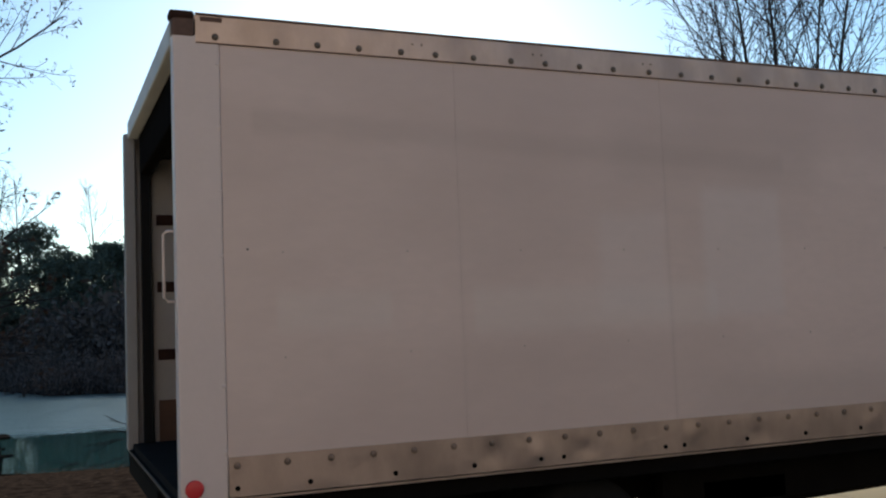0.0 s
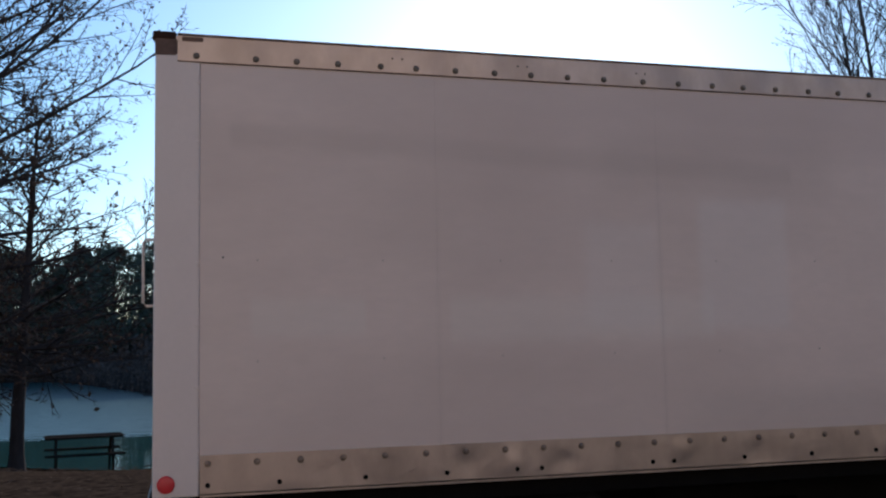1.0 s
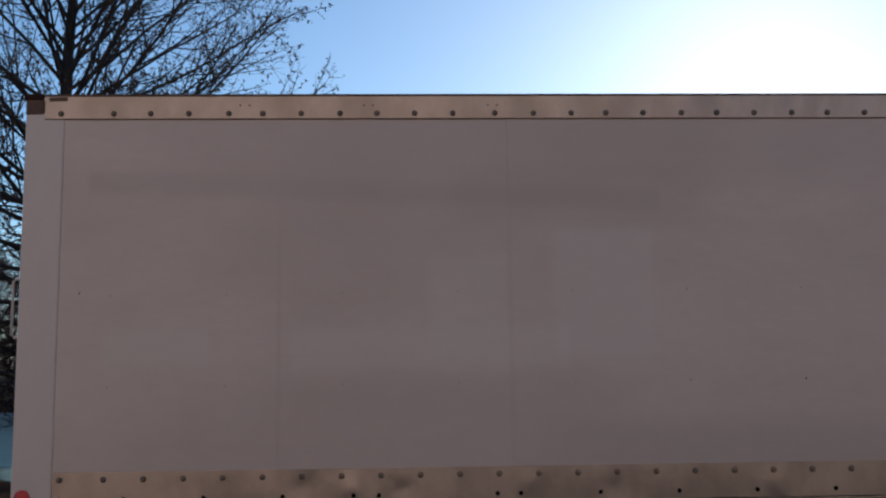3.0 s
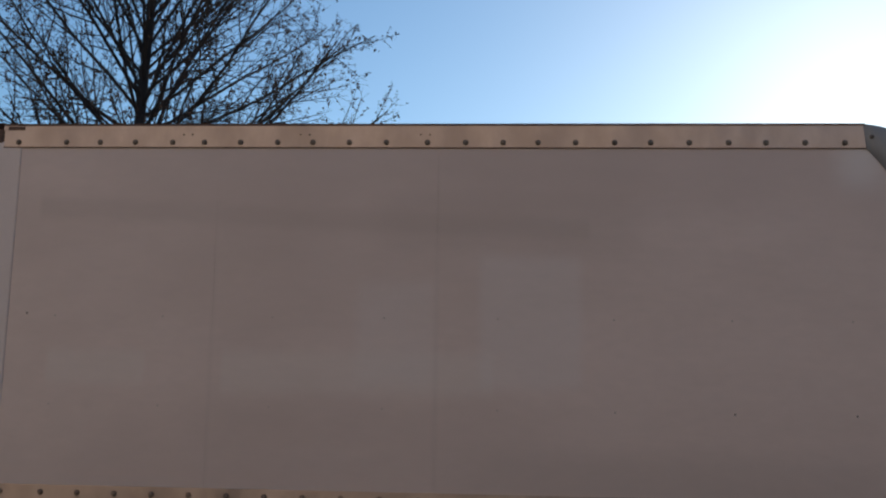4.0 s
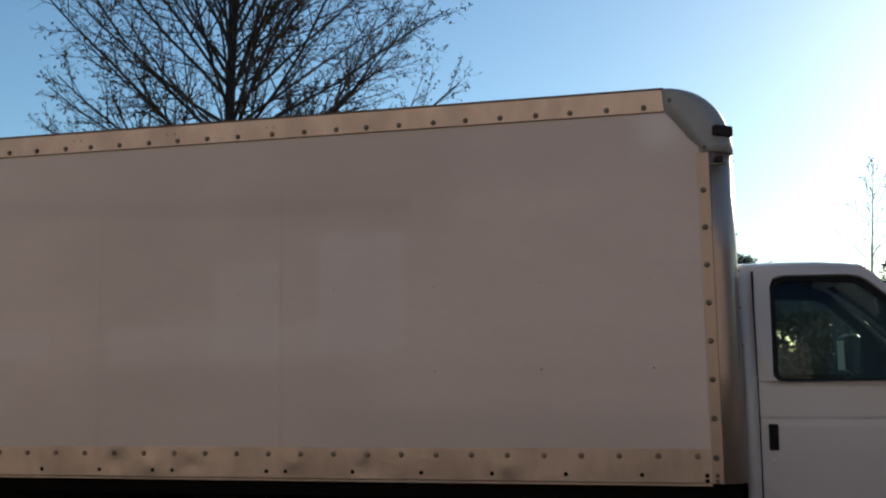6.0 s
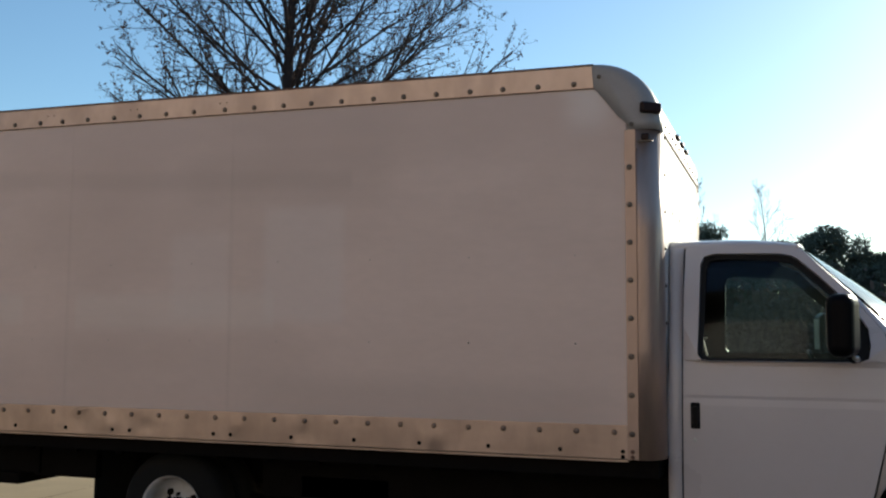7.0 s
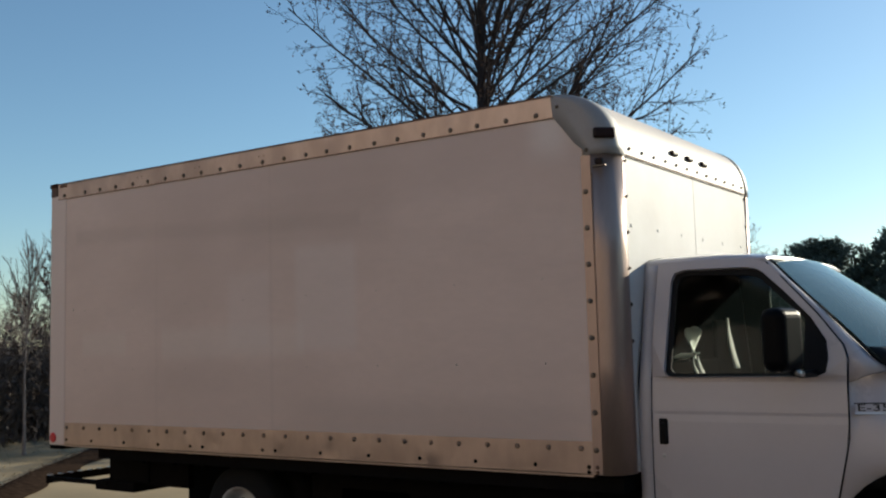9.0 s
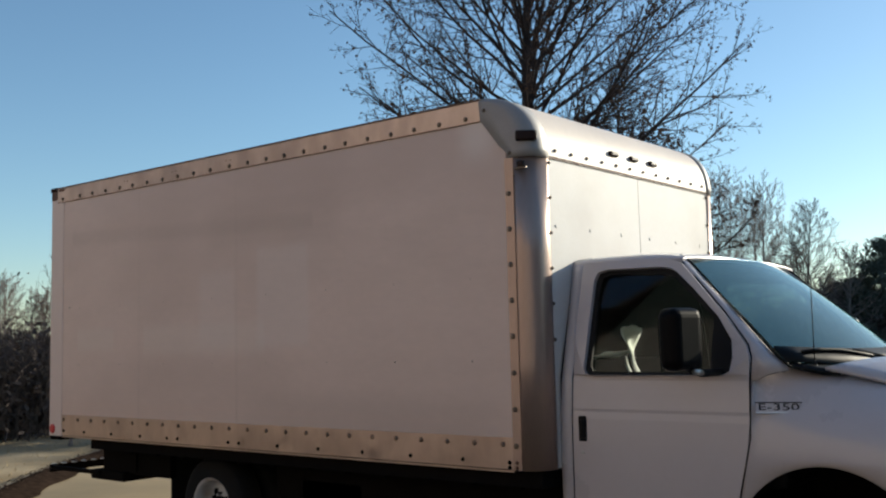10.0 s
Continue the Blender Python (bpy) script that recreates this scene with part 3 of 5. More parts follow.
rail_low = part("bottom_rail", bm, ALU, truck, "dented bare aluminium bottom rail", True)
part("rail_flange", box_bm(0.165, 4.965, 0.006, 0.07, 0.785, 0.796), ALU, rail_low)
for i in range(24):
    bolt_at(0.20 + 0.2032 * i + (0.022 if i else 0.0), -0.001, 0.939, rail_low, None, 0.0, RIVET)
for x in (0.2, 0.529, 0.938, 1.343, 1.706, 1.836, 2.446, 2.566, 2.978, 3.386, 3.791, 4.199, 4.604, 4.94):
    bolt_at(x, -0.001, 0.84, rail_low, SMALL_BOLT, material=CHASSIS)
bolt_at(4.94, -0.001, 0.812, rail_low, SMALL_BOLT, material=CHASSIS)

# top rail, slightly higher at the tail
for what, lo, hi, y0, y1 in (("rail_edge", -0.032, -0.0265, -0.003, 0.0035), ("rail_lip", 0.0965, 0.106, -0.007, 0.06), ("top_rail", -0.026, 0.096, -0.001, 0.0035)):
    bm = bmesh.new()
    rows = [[(x, y, rail_z(x) + z) for y, z in ((y1, lo), (y0, lo), (y0, hi), (y1, hi), (y1, lo))] for x in np.linspace(0.055, 4.80, 40)]
    g = lattice(bm, rows)
    bm.faces.new([v for v in g[0][:4]])
    bm.faces.new([v for v in g[-1][:4]])
    rail_top = part(what, bm, ALU if what == "top_rail" else RUST, truck, "bare aluminium top rail with a row of bolts" if what == "top_rail" else "dark edge of the top rail")
for x in (0.142, 0.423, 0.62, 0.824, 1.039, 1.221, 1.427, 1.637, 1.835, 2.039, 2.245, 2.472, 2.681, 2.886, 3.075, 3.277, 3.486, 3.678, 3.882,
          4.088, 4.283, 4.487, 4.691):
    bolt_at(x, -0.001, rail_z(x), rail_top)
for x in (1.10, 1.15, 1.765, 1.815, 2.435, 2.485):
    bolt_at(x, -0.001, rail_z(x) + 0.045, rail_top, DOT)
soften(part("end_plate", box_bm(-0.049, 0.053, -0.004, 0.06, 2.86, 2.955), RUST, truck, "brown-stained rail end plate"), 0.012, 3)
soften(part("rust_cap", box_bm(-0.060, 0.05, -0.008, 0.07, 2.940, 2.980), RUSTD, truck, "rusty corner cap"), 0.01, 2)
soften(part("drain_slot", box_bm(0.075, 0.175, -0.004, 0.03, 2.935, 2.958), RUST, truck, "dark rusty slot"), 0.004, 2)

# rear frame
for flip in (False, True):
    f = (lambda y: WIDE - y) if flip else (lambda y: y)
    bm = bmesh.new()
    back = -0.075 if flip else -0.047
    plan = [(back, 0.0), (0.1617, 0.0), (0.1617, 0.03), (0.0, 0.03), (0.0, 0.085), (back, 0.085)]
    a = [bm.verts.new((x, f(y), 0.79)) for x, y in plan]
    b = [bm.verts.new((x, f(y), 2.875)) for x, y in plan]
    bm.faces.new(a)
    bm.faces.new(b)
    for k in range(6):
        bm.faces.new((a[k], a[(k + 1) % 6], b[(k + 1) % 6], b[k]))
    # far post is a greyer copy: its skylit shade is in the colour
    post = soften(part("rear_post", bm, CAST if flip else POSTW, truck, "far rear corner post, coloured grey for its skylit shade" if flip else "white enamelled rear corner post"), 0.01, 3)
    part("door_track", box_bm(0.03, 0.09, min(f(0.035), f(0.10)), max(f(0.035), f(0.10)), 0.80, 2.80), BLACK, truck, "dark roll-up door track")
    if not flip:
        for k in range(7):
            bolt_at(0.150, 0.0, 1.0 + 0.29 * k, post, SCREWHEAD, 0.0, POSTW)
# cooler white than the near post paints the header's sky light in
soften(part("rear_header", box_bm(-0.05, 0.02, 0.085, WIDE - 0.085, 2.84, 2.955), FRONTW, truck, "rear header, coloured cooler for its skylit face"), 0.01, 3)
# added dark box that stands in for shade behind the header
soften(part("dark_header_fill", box_bm(0.022, 0.10, 0.10, WIDE - 0.10, 2.60, 2.86), SEATC, truck, "dark fill added under the header for the shaded opening"), 0.01, 2)
soften(part("roll_door", box_bm(0.10, 1.9, 0.12, WIDE - 0.12, 2.70, 2.76), DECK, truck, "dark roll-up door run back under the roof"), 0.01, 2)
soften(part("rear_sill", box_bm(-0.065, 0.10, 0.02, WIDE - 0.02, 0.755, 0.789), CHASSIS, truck, "black steel rear sill"), 0.008, 2)
soften(part("sill_beam", box_bm(-0.063, 0.05, 0.75, WIDE - 0.03, 0.64, 0.754), CHASSIS, truck, "black steel beam under the sill"), 0.008, 2)
part("sill_edge", box_bm(-0.069, -0.060, 0.02, WIDE - 0.02, 0.783, 0.791), BOLT, truck, "worn edge of the sill")
bm = bmesh.new()
turned(bm, [(0.040, 0.0), (0.040, 0.006), (0.033, 0.009)], 28, pose(0.014, -0.0005, 0.853, 90, 0, 0))
part("reflector", bm, RED, truck, "round red reflector", True)
tube_part("grab_handle", [(-0.045, 0.05, 1.985), (-0.08, 0.05, 1.985), (-0.095, 0.05, 1.97), (-0.095, 0.05, 1.688), (-0.08, 0.05, 1.673), (-0.045, 0.05, 1.673)],
                 0.007, POSTW, truck, "white tubular grab handle")

# hollow body: floor, far wall, roof, front wall
part("deck", box_bm(-0.04, 5.05, 0.051, WIDE - 0.05, 0.787, 0.83), DECK, truck, "dark boarded load floor")
part("far_wall", box_bm(0.10, 5.0, WIDE - 0.05, WIDE - 0.012, 0.80, 2.84), LINER, truck)
for z in (1.40, 1.85, 2.30):
    part("tie_track", box_bm(0.13, 4.9, WIDE - 0.062, WIDE - 0.05, z - 0.035, z + 0.035), RUSTD, truck, "dark slotted tie-down track")
part("kick_board", box_bm(0.13, 4.95, WIDE - 0.07, WIDE - 0.05, 0.83, 1.10), WOODBR, truck, "brown kick board")
bm = bmesh.new()
lattice(bm, [[(x, y, rail_z(x) + 0.094) for y in (0.0, 0.4, 1.2, 2.0, WIDE)] for x in (-0.04, 1.2, 2.4, 3.6, 4.8)])
thicken(part("roof_sheet", bm, PANEL, truck), 0.02)
part("far_rail", box_bm(0.0, 4.8, WIDE - 0.012, WIDE, 2.80, 2.93), ALU, truck)
part("far_low_rail", box_bm(0.16, 4.97, WIDE - 0.012, WIDE, 0.797, 0.978), ALU, truck)

# front: rolled nose, panel, corner posts and cast caps
NA, NB, NZ, NX = 0.365, 0.376, 2.56, 4.79


def nose(theta, inset=0.0):
    return NX + (NA - inset) * math.sin(theta) ** 0.88, NZ + (NB - inset) * max(0.0, math.cos(theta)) ** 0.88


bm = bmesh.new()
rows = []
for k in range(15):
    x, z = nose(math.pi / 2 * k / 14)
    rows.append([(x, y, z) for y in np.linspace(0.15, WIDE - 0.15, 8)])
lattice(bm, rows)
nose_ob = part("nose_sheet", bm, NOSEW, truck, "rolled cream-white front roof edge", True)
soften(part("front_panel", box_bm(5.11, 5.148, 0.13, 1.235, 0.80, 2.575), FRONTW, truck, "white front wall panel"), 0.002, 1)
soften(part("front_panel", box_bm(5.11, 5.148, 1.238, WIDE - 0.13, 0.80, 2.575), FRONTW, truck, "white front wall panel"), 0.002, 1)
trim = part("nose_trim", box_bm(5.13, 5.156, 0.14, WIDE - 0.14, 2.562, 2.574), RUST, truck, "dark seam strip")
for k in range(12):
    bolt_at(5.153, 0.24 + 0.178 * k, 2.612, nose_ob, SMALL_BOLT, 90)
for k in range(6):
    for y in (0.175, WIDE - 0.175):
        bolt_at(5.15, y, 2.535 - 0.2032 * k, trim, SMALL_BOLT, 90)
for y in (0.235, 0.615, 0.995, 1.372, 1.75, 2.13):
    bolt_at(5.1485, y, 2.17, trim, SCREWHEAD, 90, FRONTW)


def corner_post(flip):
    f = (lambda y: WIDE - y) if flip else (lambda y: y)
    out = (0.7, 1 if flip else -1, 0)
    bm = bmesh.new()
    plan = [(5.022 + 0.131 * math.sin(a), 0.140 - 0.141 * math.cos(a)) for a in np.linspace(0.0, math.pi / 2, 12)] + [(5.153, 0.165)]
    lattice(bm, [[(x, f(y), z) for x, y in plan] for z in (0.797, 1.4, 2.0, 2.58)])
    thicken(part("corner_post", bm, POSTM, truck, "rounded dull grey corner post", True), 0.006, out)
    y0, y1 = sorted((f(-0.0035), f(0.003)))
    return part("post_flange", box_bm(4.966, 5.024, y0, y1, 0.80, 2.56), POSTM, truck, "bare aluminium flange with bolts")


def corner_cap(flip):
    bm = bmesh.new()
    f = (lambda y: WIDE - y) if flip else (lambda y: y)
    rows = []
    for k in range(15):
        th = math.pi / 2 * k / 14
        rc = 0.02 + 0.10 * math.sin(th) ** 1.2
        row = []
        for j in range(9):
            ph = math.pi / 2 * j / 8
            x, z = nose(th, rc * (1 - math.sin(ph)))
            row.append((x + 0.003 * math.sin(th), f(-0.003 + rc * (1 - math.cos(ph))), z + 0.004 * math.cos(th)))
        row.append((row[-1][0], f(0.17), row[-1][2]))
        rows.append(row)
    g = lattice(bm, rows)
    edge = [r[0] for r in g]
    low = [bm.verts.new((x, f(-0.003), z)) for x, z in ((4.995, 2.555), (4.99, 2.585), (4.93, 2.64), (4.85, 2.745), (4.80, 2.805))]
    bm.faces.new(edge + low)
    return thicken(part("corner_cap", bm, CAST, truck, "grey cast corner cap", True), 0.005, (0.5, 1 if flip else -1, 0.5))


for flip in (False, True):
    post, cap = corner_post(flip), corner_cap(flip)
    if not flip:
        for k in range(8):
            bolt_at(4.99, -0.0035, 2.355 - 0.2033 * k, post)
        for z in (0.84, 0.812):
            bolt_at(4.992, -0.001, z, post, SMALL_BOLT, material=RUST)
        bolt_at(4.83, -0.004, 2.865, cap, SMALL_BOLT)
        bolt_at(5.005, -0.004, 2.59, cap, SMALL_BOLT)
        bolt_at(5.03, -0.004, 2.45, post, DOT)
        lamp = soften(part("marker_lamp", box_bm(5.055, 5.10, -0.016, 0.012, 2.50, 2.535), AMBER, truck, "small dark side marker lamp"), 0.008, 3)
        soften(part("lamp_base", box_bm(5.035, 5.115, -0.006, 0.012, 2.488, 2.50), BOLT, lamp), 0.002, 1)
        bm = bmesh.new()
        slab(bm, -0.062, 0.062, -0.02, 0.02, -0.030, 0.030)
        lamp = soften(part("corner_lamp", bm, AMBER, truck, "dark red recessed corner lamp"), 0.012, 3)
        lamp.matrix_basis = pose(5.105, 0.022, 2.678, 0, 0, 42)
for y in (0.932, 1.192, 1.453):
    lamp = part("roof_marker_lamp", box_bm(5.115, 5.165, y - 0.05, y + 0.05, 2.668, 2.70), AMBER, truck, "dark amber roof marker lamp")
    soften(lamp, 0.012, 3)

# under-body
for y in (0.72, 1.66):
    part("frame_rail", box_bm(-0.02, 5.9, y, y + 0.07, 0.44, 0.66), CHASSIS, truck)
part("underfloor", box_bm(0.55, 5.12, 0.05, WIDE - 0.05, 0.70, 0.784), CHASSIS, truck, "grimy black underfloor")
for k in range(12):
    part("cross_member", box_bm(0.85 + 0.36 * k, 0.91 + 0.36 * k, 0.20, WIDE - 0.20, 0.66, 0.71), CHASSIS, truck)
# added black plate in place of the deep shade under the body
soften(part("underbody_fill", box_bm(2.62, 5.15, 0.30, 0.36, 0.435, 0.75), CHASSIS, truck, "black plate added to fill the shaded underbody"), 0.01, 2)
soften(part("fuel_tank", box_bm(2.85, 3.53, 0.30, 0.95, 0.345, 0.62), CHASSIS, truck, "dirty fuel tank"), 0.05, 4)
soften(part("battery_box", box_bm(0.46, 0.95, 0.22, 0.60, 0.50, 0.74), CHASSIS, truck, "black steel storage box"), 0.01, 2)
soften(part("storage_tray", box_bm(0.30, 0.80, 0.20, 0.62, 0.42, 0.50), CHASSIS, truck), 0.012, 2)
part("hanger_plate", box_bm(0.90, 1.40, 0.24, 0.30, 0.485, 0.76), CHASSIS, truck)
soften(part("mud_flap", box_bm(1.355, 1.375, 0.28, 0.72, 0.16, 0.74), RUBBER, truck, "black rubber mud flap"), 0.004, 1)
part("flap_bar", box_bm(1.17, 1.39, 0.20, 0.26, 0.215, 0.27), CHASSIS, truck)
tube_part("exhaust", [(2.0, 0.55, 0.38), (2.6, 0.55, 0.36), (4.6, 0.58, 0.40)], 0.04, CHASSIS, truck)
step = soften(part("rear_step", box_bm(-0.36, -0.335, 0.18, 1.15, 0.435, 0.50), CHASSIS, truck, "black slotted steel rear step"), 0.004, 1)
# bright bars paint the daylight that shows through the step's slots
for k in range(9):
    part("slot_light_bar", box_bm(-0.37, -0.33, 0.20 + 0.10 * k, 0.235 + 0.10 * k, 0.498, 0.506), STEEL, step)
for y in (0.19, 1.10):
    part("step_arm", box_bm(-0.335, 0.46, y, y + 0.03, 0.46, 0.495), CHASSIS, step)


def wheel(name, x, y, dual, flip):
    root = new("wheel")
    root.parent = truck
    root.matrix_basis = pose(x, y, 0.324, 90 if not flip else -90, 0, 0)
    w = 0.105
    bm = bmesh.new()
    prof = [(0.215, -w), (0.30, -w - 0.008), (0.352, -w + 0.012), (0.372, -w + 0.03), (0.376, 0), (0.372, w - 0.03), (0.352, w - 0.012), (0.30, w + 0.008), (0.215, w)]
    turned(bm, prof, 40, caps=False)
    part("tyre", bm, RUBBER, root, "", True)
    bm = bmesh.new()
    depth = 0.10 if dual else -0.01
    turned(bm, [(0.212, w), (0.224, w + 0.004), (0.220, w + 0.006), (0.205, w - 0.01), (0.195, w - 0.05), (0.185, w - depth), (0.150, w - depth - 0.01), (0.085, w - depth + 0.015),
                (0.0805, w - depth + 0.02)], 40, caps=False)
    part("rim", bm, RIM, root, "pale steel wheel rim with hand holes", True)
    bm = bmesh.new()
    turned(bm, [(0.082, w - depth - 0.03), (0.08, w - depth + 0.06), (0.055, w - depth + 0.085), (0.02, w - depth + 0.09)], 20)
    part("hub", bm, CHASSIS, root, "black hub", True)
    for k in range(4):
        a = math.pi / 2 * k + 0.6
        b2 = bmesh.new()
        turned(b2, [(0.026, w - depth - 0.02), (0.026, w - depth + 0.006), (0.022, w - depth + 0.008)], 12, Matrix.Translation((0.125 * math.cos(a), 0.125 * math.sin(a), 0)))
        part("hand_hole", b2, CHASSIS, root)
    for k in range(8):
        a = math.pi / 4 * k
        b2 = bmesh.new()
        turned(b2, [(0.011, w - depth), (0.011, w - depth + 0.035), (0.006, w - depth + 0.04)], 6, Matrix.Translation((0.098 * math.cos(a), 0.098 * math.sin(a), 0)))
        part("wheel_nut", b2, CHASSIS, root)
    return root


wheel("rear", 2.05, 0.26, True, False)
wheel("rear_inner", 2.05, 0.53, True, False)
wheel("rear", 2.05, WIDE - 0.26, True, True)
wheel("front", 6.60, 0.37, False, False)
wheel("front", 6.60, WIDE - 0.37, False, True)
tube_part("rear_axle", [(2.05, 0.3, 0.324), (2.05, 2.1, 0.324)], 0.07, CHASSIS, truck)

# ---- the cab ----
MID = WIDE / 2


def cab_y(z):
    """Half-section of the cab's side: upright below the belt, leaning in above it."""
    if z < 1.30:
        return 0.224 - 0.020 * math.sin(math.pi / 2 * min(1.0, (1.30 - z) / 0.30)) + 0.02 * max(0.0, 0.80 - z)
    return 0.224 + (z - 1.30) * 0.262


def side_pt(x, z, flip=False, out=0.0):
    y = cab_y(z) - out
    return (x, WIDE - y if flip else y, z)


LEVELS = [0.44, 0.60, 0.70, 0.735, 0.80, 0.95, 1.08, 1.118, 1.135, 1.22, 1.29]


def door_back(z):
    return 5.226 + 0.010 * max(0.0, (z - 0.64) / 1.29)


def door_front(z):
    return 6.16 + 0.10 * min(1.0, max(0.0, (z - 0.60) / 0.42))


WINDOW = [(5.312, 1.345), (5.335, 1.318), (5.38, 1.312), (6.12, 1.312), (6.165, 1.33), (6.178, 1.40), (6.168, 1.49), (6.09, 1.61), (5.94, 1.765), (5.835, 1.862), (5.80, 1.882),
          (5.74, 1.893), (5.40, 1.90), (5.345, 1.885), (5.325, 1.84)]


def ring_fill(bm, outer, inner):
    eds = []
    for loop in (outer, inner):
        vs = [bm.verts.new(p) for p in loop]
        eds += [bm.edges.new((vs[i], vs[(i + 1) % len(vs)])) for i in range(len(vs))]
    bmesh.ops.triangle_fill(bm, edges=eds, use_beauty=True)


def cab_side(flip):
    s = -1.0 if flip else 1.0
    # door skin below the belt
    bm = bmesh.new()
    rows = []
    for z in LEVELS:
        dip = 0.0022 if abs(z - 1.118) < 0.002 else 0.0
        rows.append([side_pt(a, z, flip, -dip) for a in np.linspace(door_back(z) + 0.004, door_front(z) - 0.004, 8)])
    lattice(bm, rows)
    belt = rows[-1]
    outer = [side_pt(door_back(1.29) + 0.004, 1.29, flip), side_pt(door_front(1.29) - 0.004, 1.29, flip), side_pt(6.262, 1.40, flip), side_pt(6.24, 1.47, flip),
             side_pt(6.11, 1.635, flip), side_pt(5.93, 1.83, flip), side_pt(5.85, 1.915, flip), side_pt(5.78, 1.937, flip), side_pt(5.28, 1.947, flip),
             side_pt(5.245, 1.93, flip), side_pt(door_back(1.7) + 0.004, 1.70, flip), side_pt(door_back(1.5) + 0.004, 1.5, flip)]
    ring_fill(bm, outer, [side_pt(x, z, flip) for x, z in WINDOW])
    bmesh.ops.remove_doubles(bm, verts=bm.verts[:], dist=0.0005)
    door = part("door", bm, CABW, truck, "closed white cab door with a dark-framed window")
    thicken(door, 0.03, (0, -s, 0))
    # dark gap round the door
    gap = [(door_back(z), z) for z in (0.46, 0.8, 1.1, 1.3, 1.5, 1.7, 1.9)] + [(5.241, 1.936), (5.28, 1.950), (5.78, 1.940), (5.853, 1.918), (5.933, 1.833), (6.113, 1.638), (6.243, 1.472), (6.265, 1.40)]
    gap += [(door_front(z), z) for z in (1.29, 1.1, 1.0, 0.9, 0.8, 0.7, 0.6, 0.46)]
    tube_part("weather_strip", [side_pt(x, z, flip, -0.003) for x, z in gap], 0.0048, BLACK, door, "black rubber door seal", 6)
    # glass and its black seal
    bm = bmesh.new()
    lattice(bm, [[side_pt(x, z, flip, -0.020 + 0.010 * (1 - ((x - 5.745) / 0.445) ** 2)) for x in np.linspace(5.30, 6.19, 25)] for z in np.linspace(1.305, 1.905, 9)])
    # keep the part of the sheet that the opening shows
    for p0, p1 in (((6.19, 1.50), (5.80, 1.905)),):
        n = Vector((p1[1] - p0[1], 0, p0[0] - p1[0]))
        bmesh.ops.bisect_plane(bm, geom=bm.verts[:] + bm.edges[:] + bm.faces[:], plane_co=(p0[0], 0, p0[1]), plane_no=n, clear_outer=True)
    pane = part("window_pane", bm, GLASS, door, "dark tinted side window glass", True)
    pane.visible_shadow = False
    c = Vector((sum(x for x, z in WINDOW) / len(WINDOW), sum(z for x, z in WINDOW) / len(WINDOW)))
    bm = bmesh.new()
    inn = []
    for x, z in WINDOW:
        d = (c - Vector((x, z)))
        q = Vector((x, z)) + d.normalized() * 0.034
        inn.append((q.x, q.y))
    ring_fill(bm, [side_pt(x, z, flip, 0.003) for x, z in WINDOW], [side_pt(x, z, flip, 0.001) for x, z in inn])
    thicken(part("window_seal", bm, BLACK, door, "black rubber seal"), 0.016, (0, -s, 0))
    bm = bmesh.new()
    sail = [(6.175, 1.33), (6.185, 1.42), (6.165, 1.52), (6.08, 1.635), (6.055, 1.60), (6.05, 1.32)]
    bm.faces.new([bm.verts.new(side_pt(x, z, flip, 0.004)) for x, z in sail])
    thicken(part("mirror_sail", bm, BLACK, door, "black mirror base panel"), 0.014, (0, -s, 0))
    # dark lining on the inside
    bm = bmesh.new()
    lower = [side_pt(door_front(z) - 0.03, z, flip, -0.036) for z in (1.285, 0.9, 0.5)] + [side_pt(door_back(z) + 0.03, z, flip, -0.036) for z in (0.5, 0.9, 1.285)]
    bm.faces.new([bm.verts.new(p) for p in lower])
    shrink = [(c.x + (x - c.x) * 0.95, c.y + (z - c.y) * 0.93) for x, z in WINDOW]
    ring_fill(bm, [(p[0], p[1] + 0.034 * s, p[2]) for p in outer], [side_pt(x, z, flip, -0.034) for x, z in shrink])
    thicken(part("door_lining", bm, SEATC, door, "dark inner door lining"), 0.008, (0, s, 0))
    # pull handle in its dark recess
    y = 0.202 if not flip else WIDE - 0.202
    soften(part("handle_cup", box_bm(5.272, 5.322, y - 0.008, y + 0.008, 0.955, 1.095), BLACK, door, "black recessed pull handle"), 0.014, 3)
    soften(part("pull_handle", box_bm(5.280, 5.312, y - 0.018, y + 0.004, 0.975, 1.075), BLACK, door), 0.012, 3)
    bm = bmesh.new()
    turned(bm, [(0.011, 0), (0.011, 0.012), (0.005, 0.014)], 14, pose(5.293, y + 0.008, 0.895, 90, 0, 0))
    part("key_lock", bm, STEEL, door)
    # pillar behind the door
    bm = bmesh.new()
    zs = LEVELS[:-1] + [1.295, 1.4, 1.5, 1.6, 1.7, 1.8, 1.90, 1.945]
    lattice(bm, [[side_pt(a, z, flip) for a in (5.152, 5.18, door_back(z) - 0.003)] for z in zs])
    thicken(part("rear_pillar", bm, CABW, truck, "white cab corner behind the door", True), 0.03, (0, -s, 0))
    bm = bmesh.new()
    lattice(bm, [[side_pt(a, z, flip, -0.033) for a in (5.160, 5.215, 5.255)] for z in zs])
    thicken(part("pillar_lining", bm, SEATC, truck, "dark inner pillar trim"), 0.006, (0, s, 0))
    # fender with a wheel arch
    bm = bmesh.new()
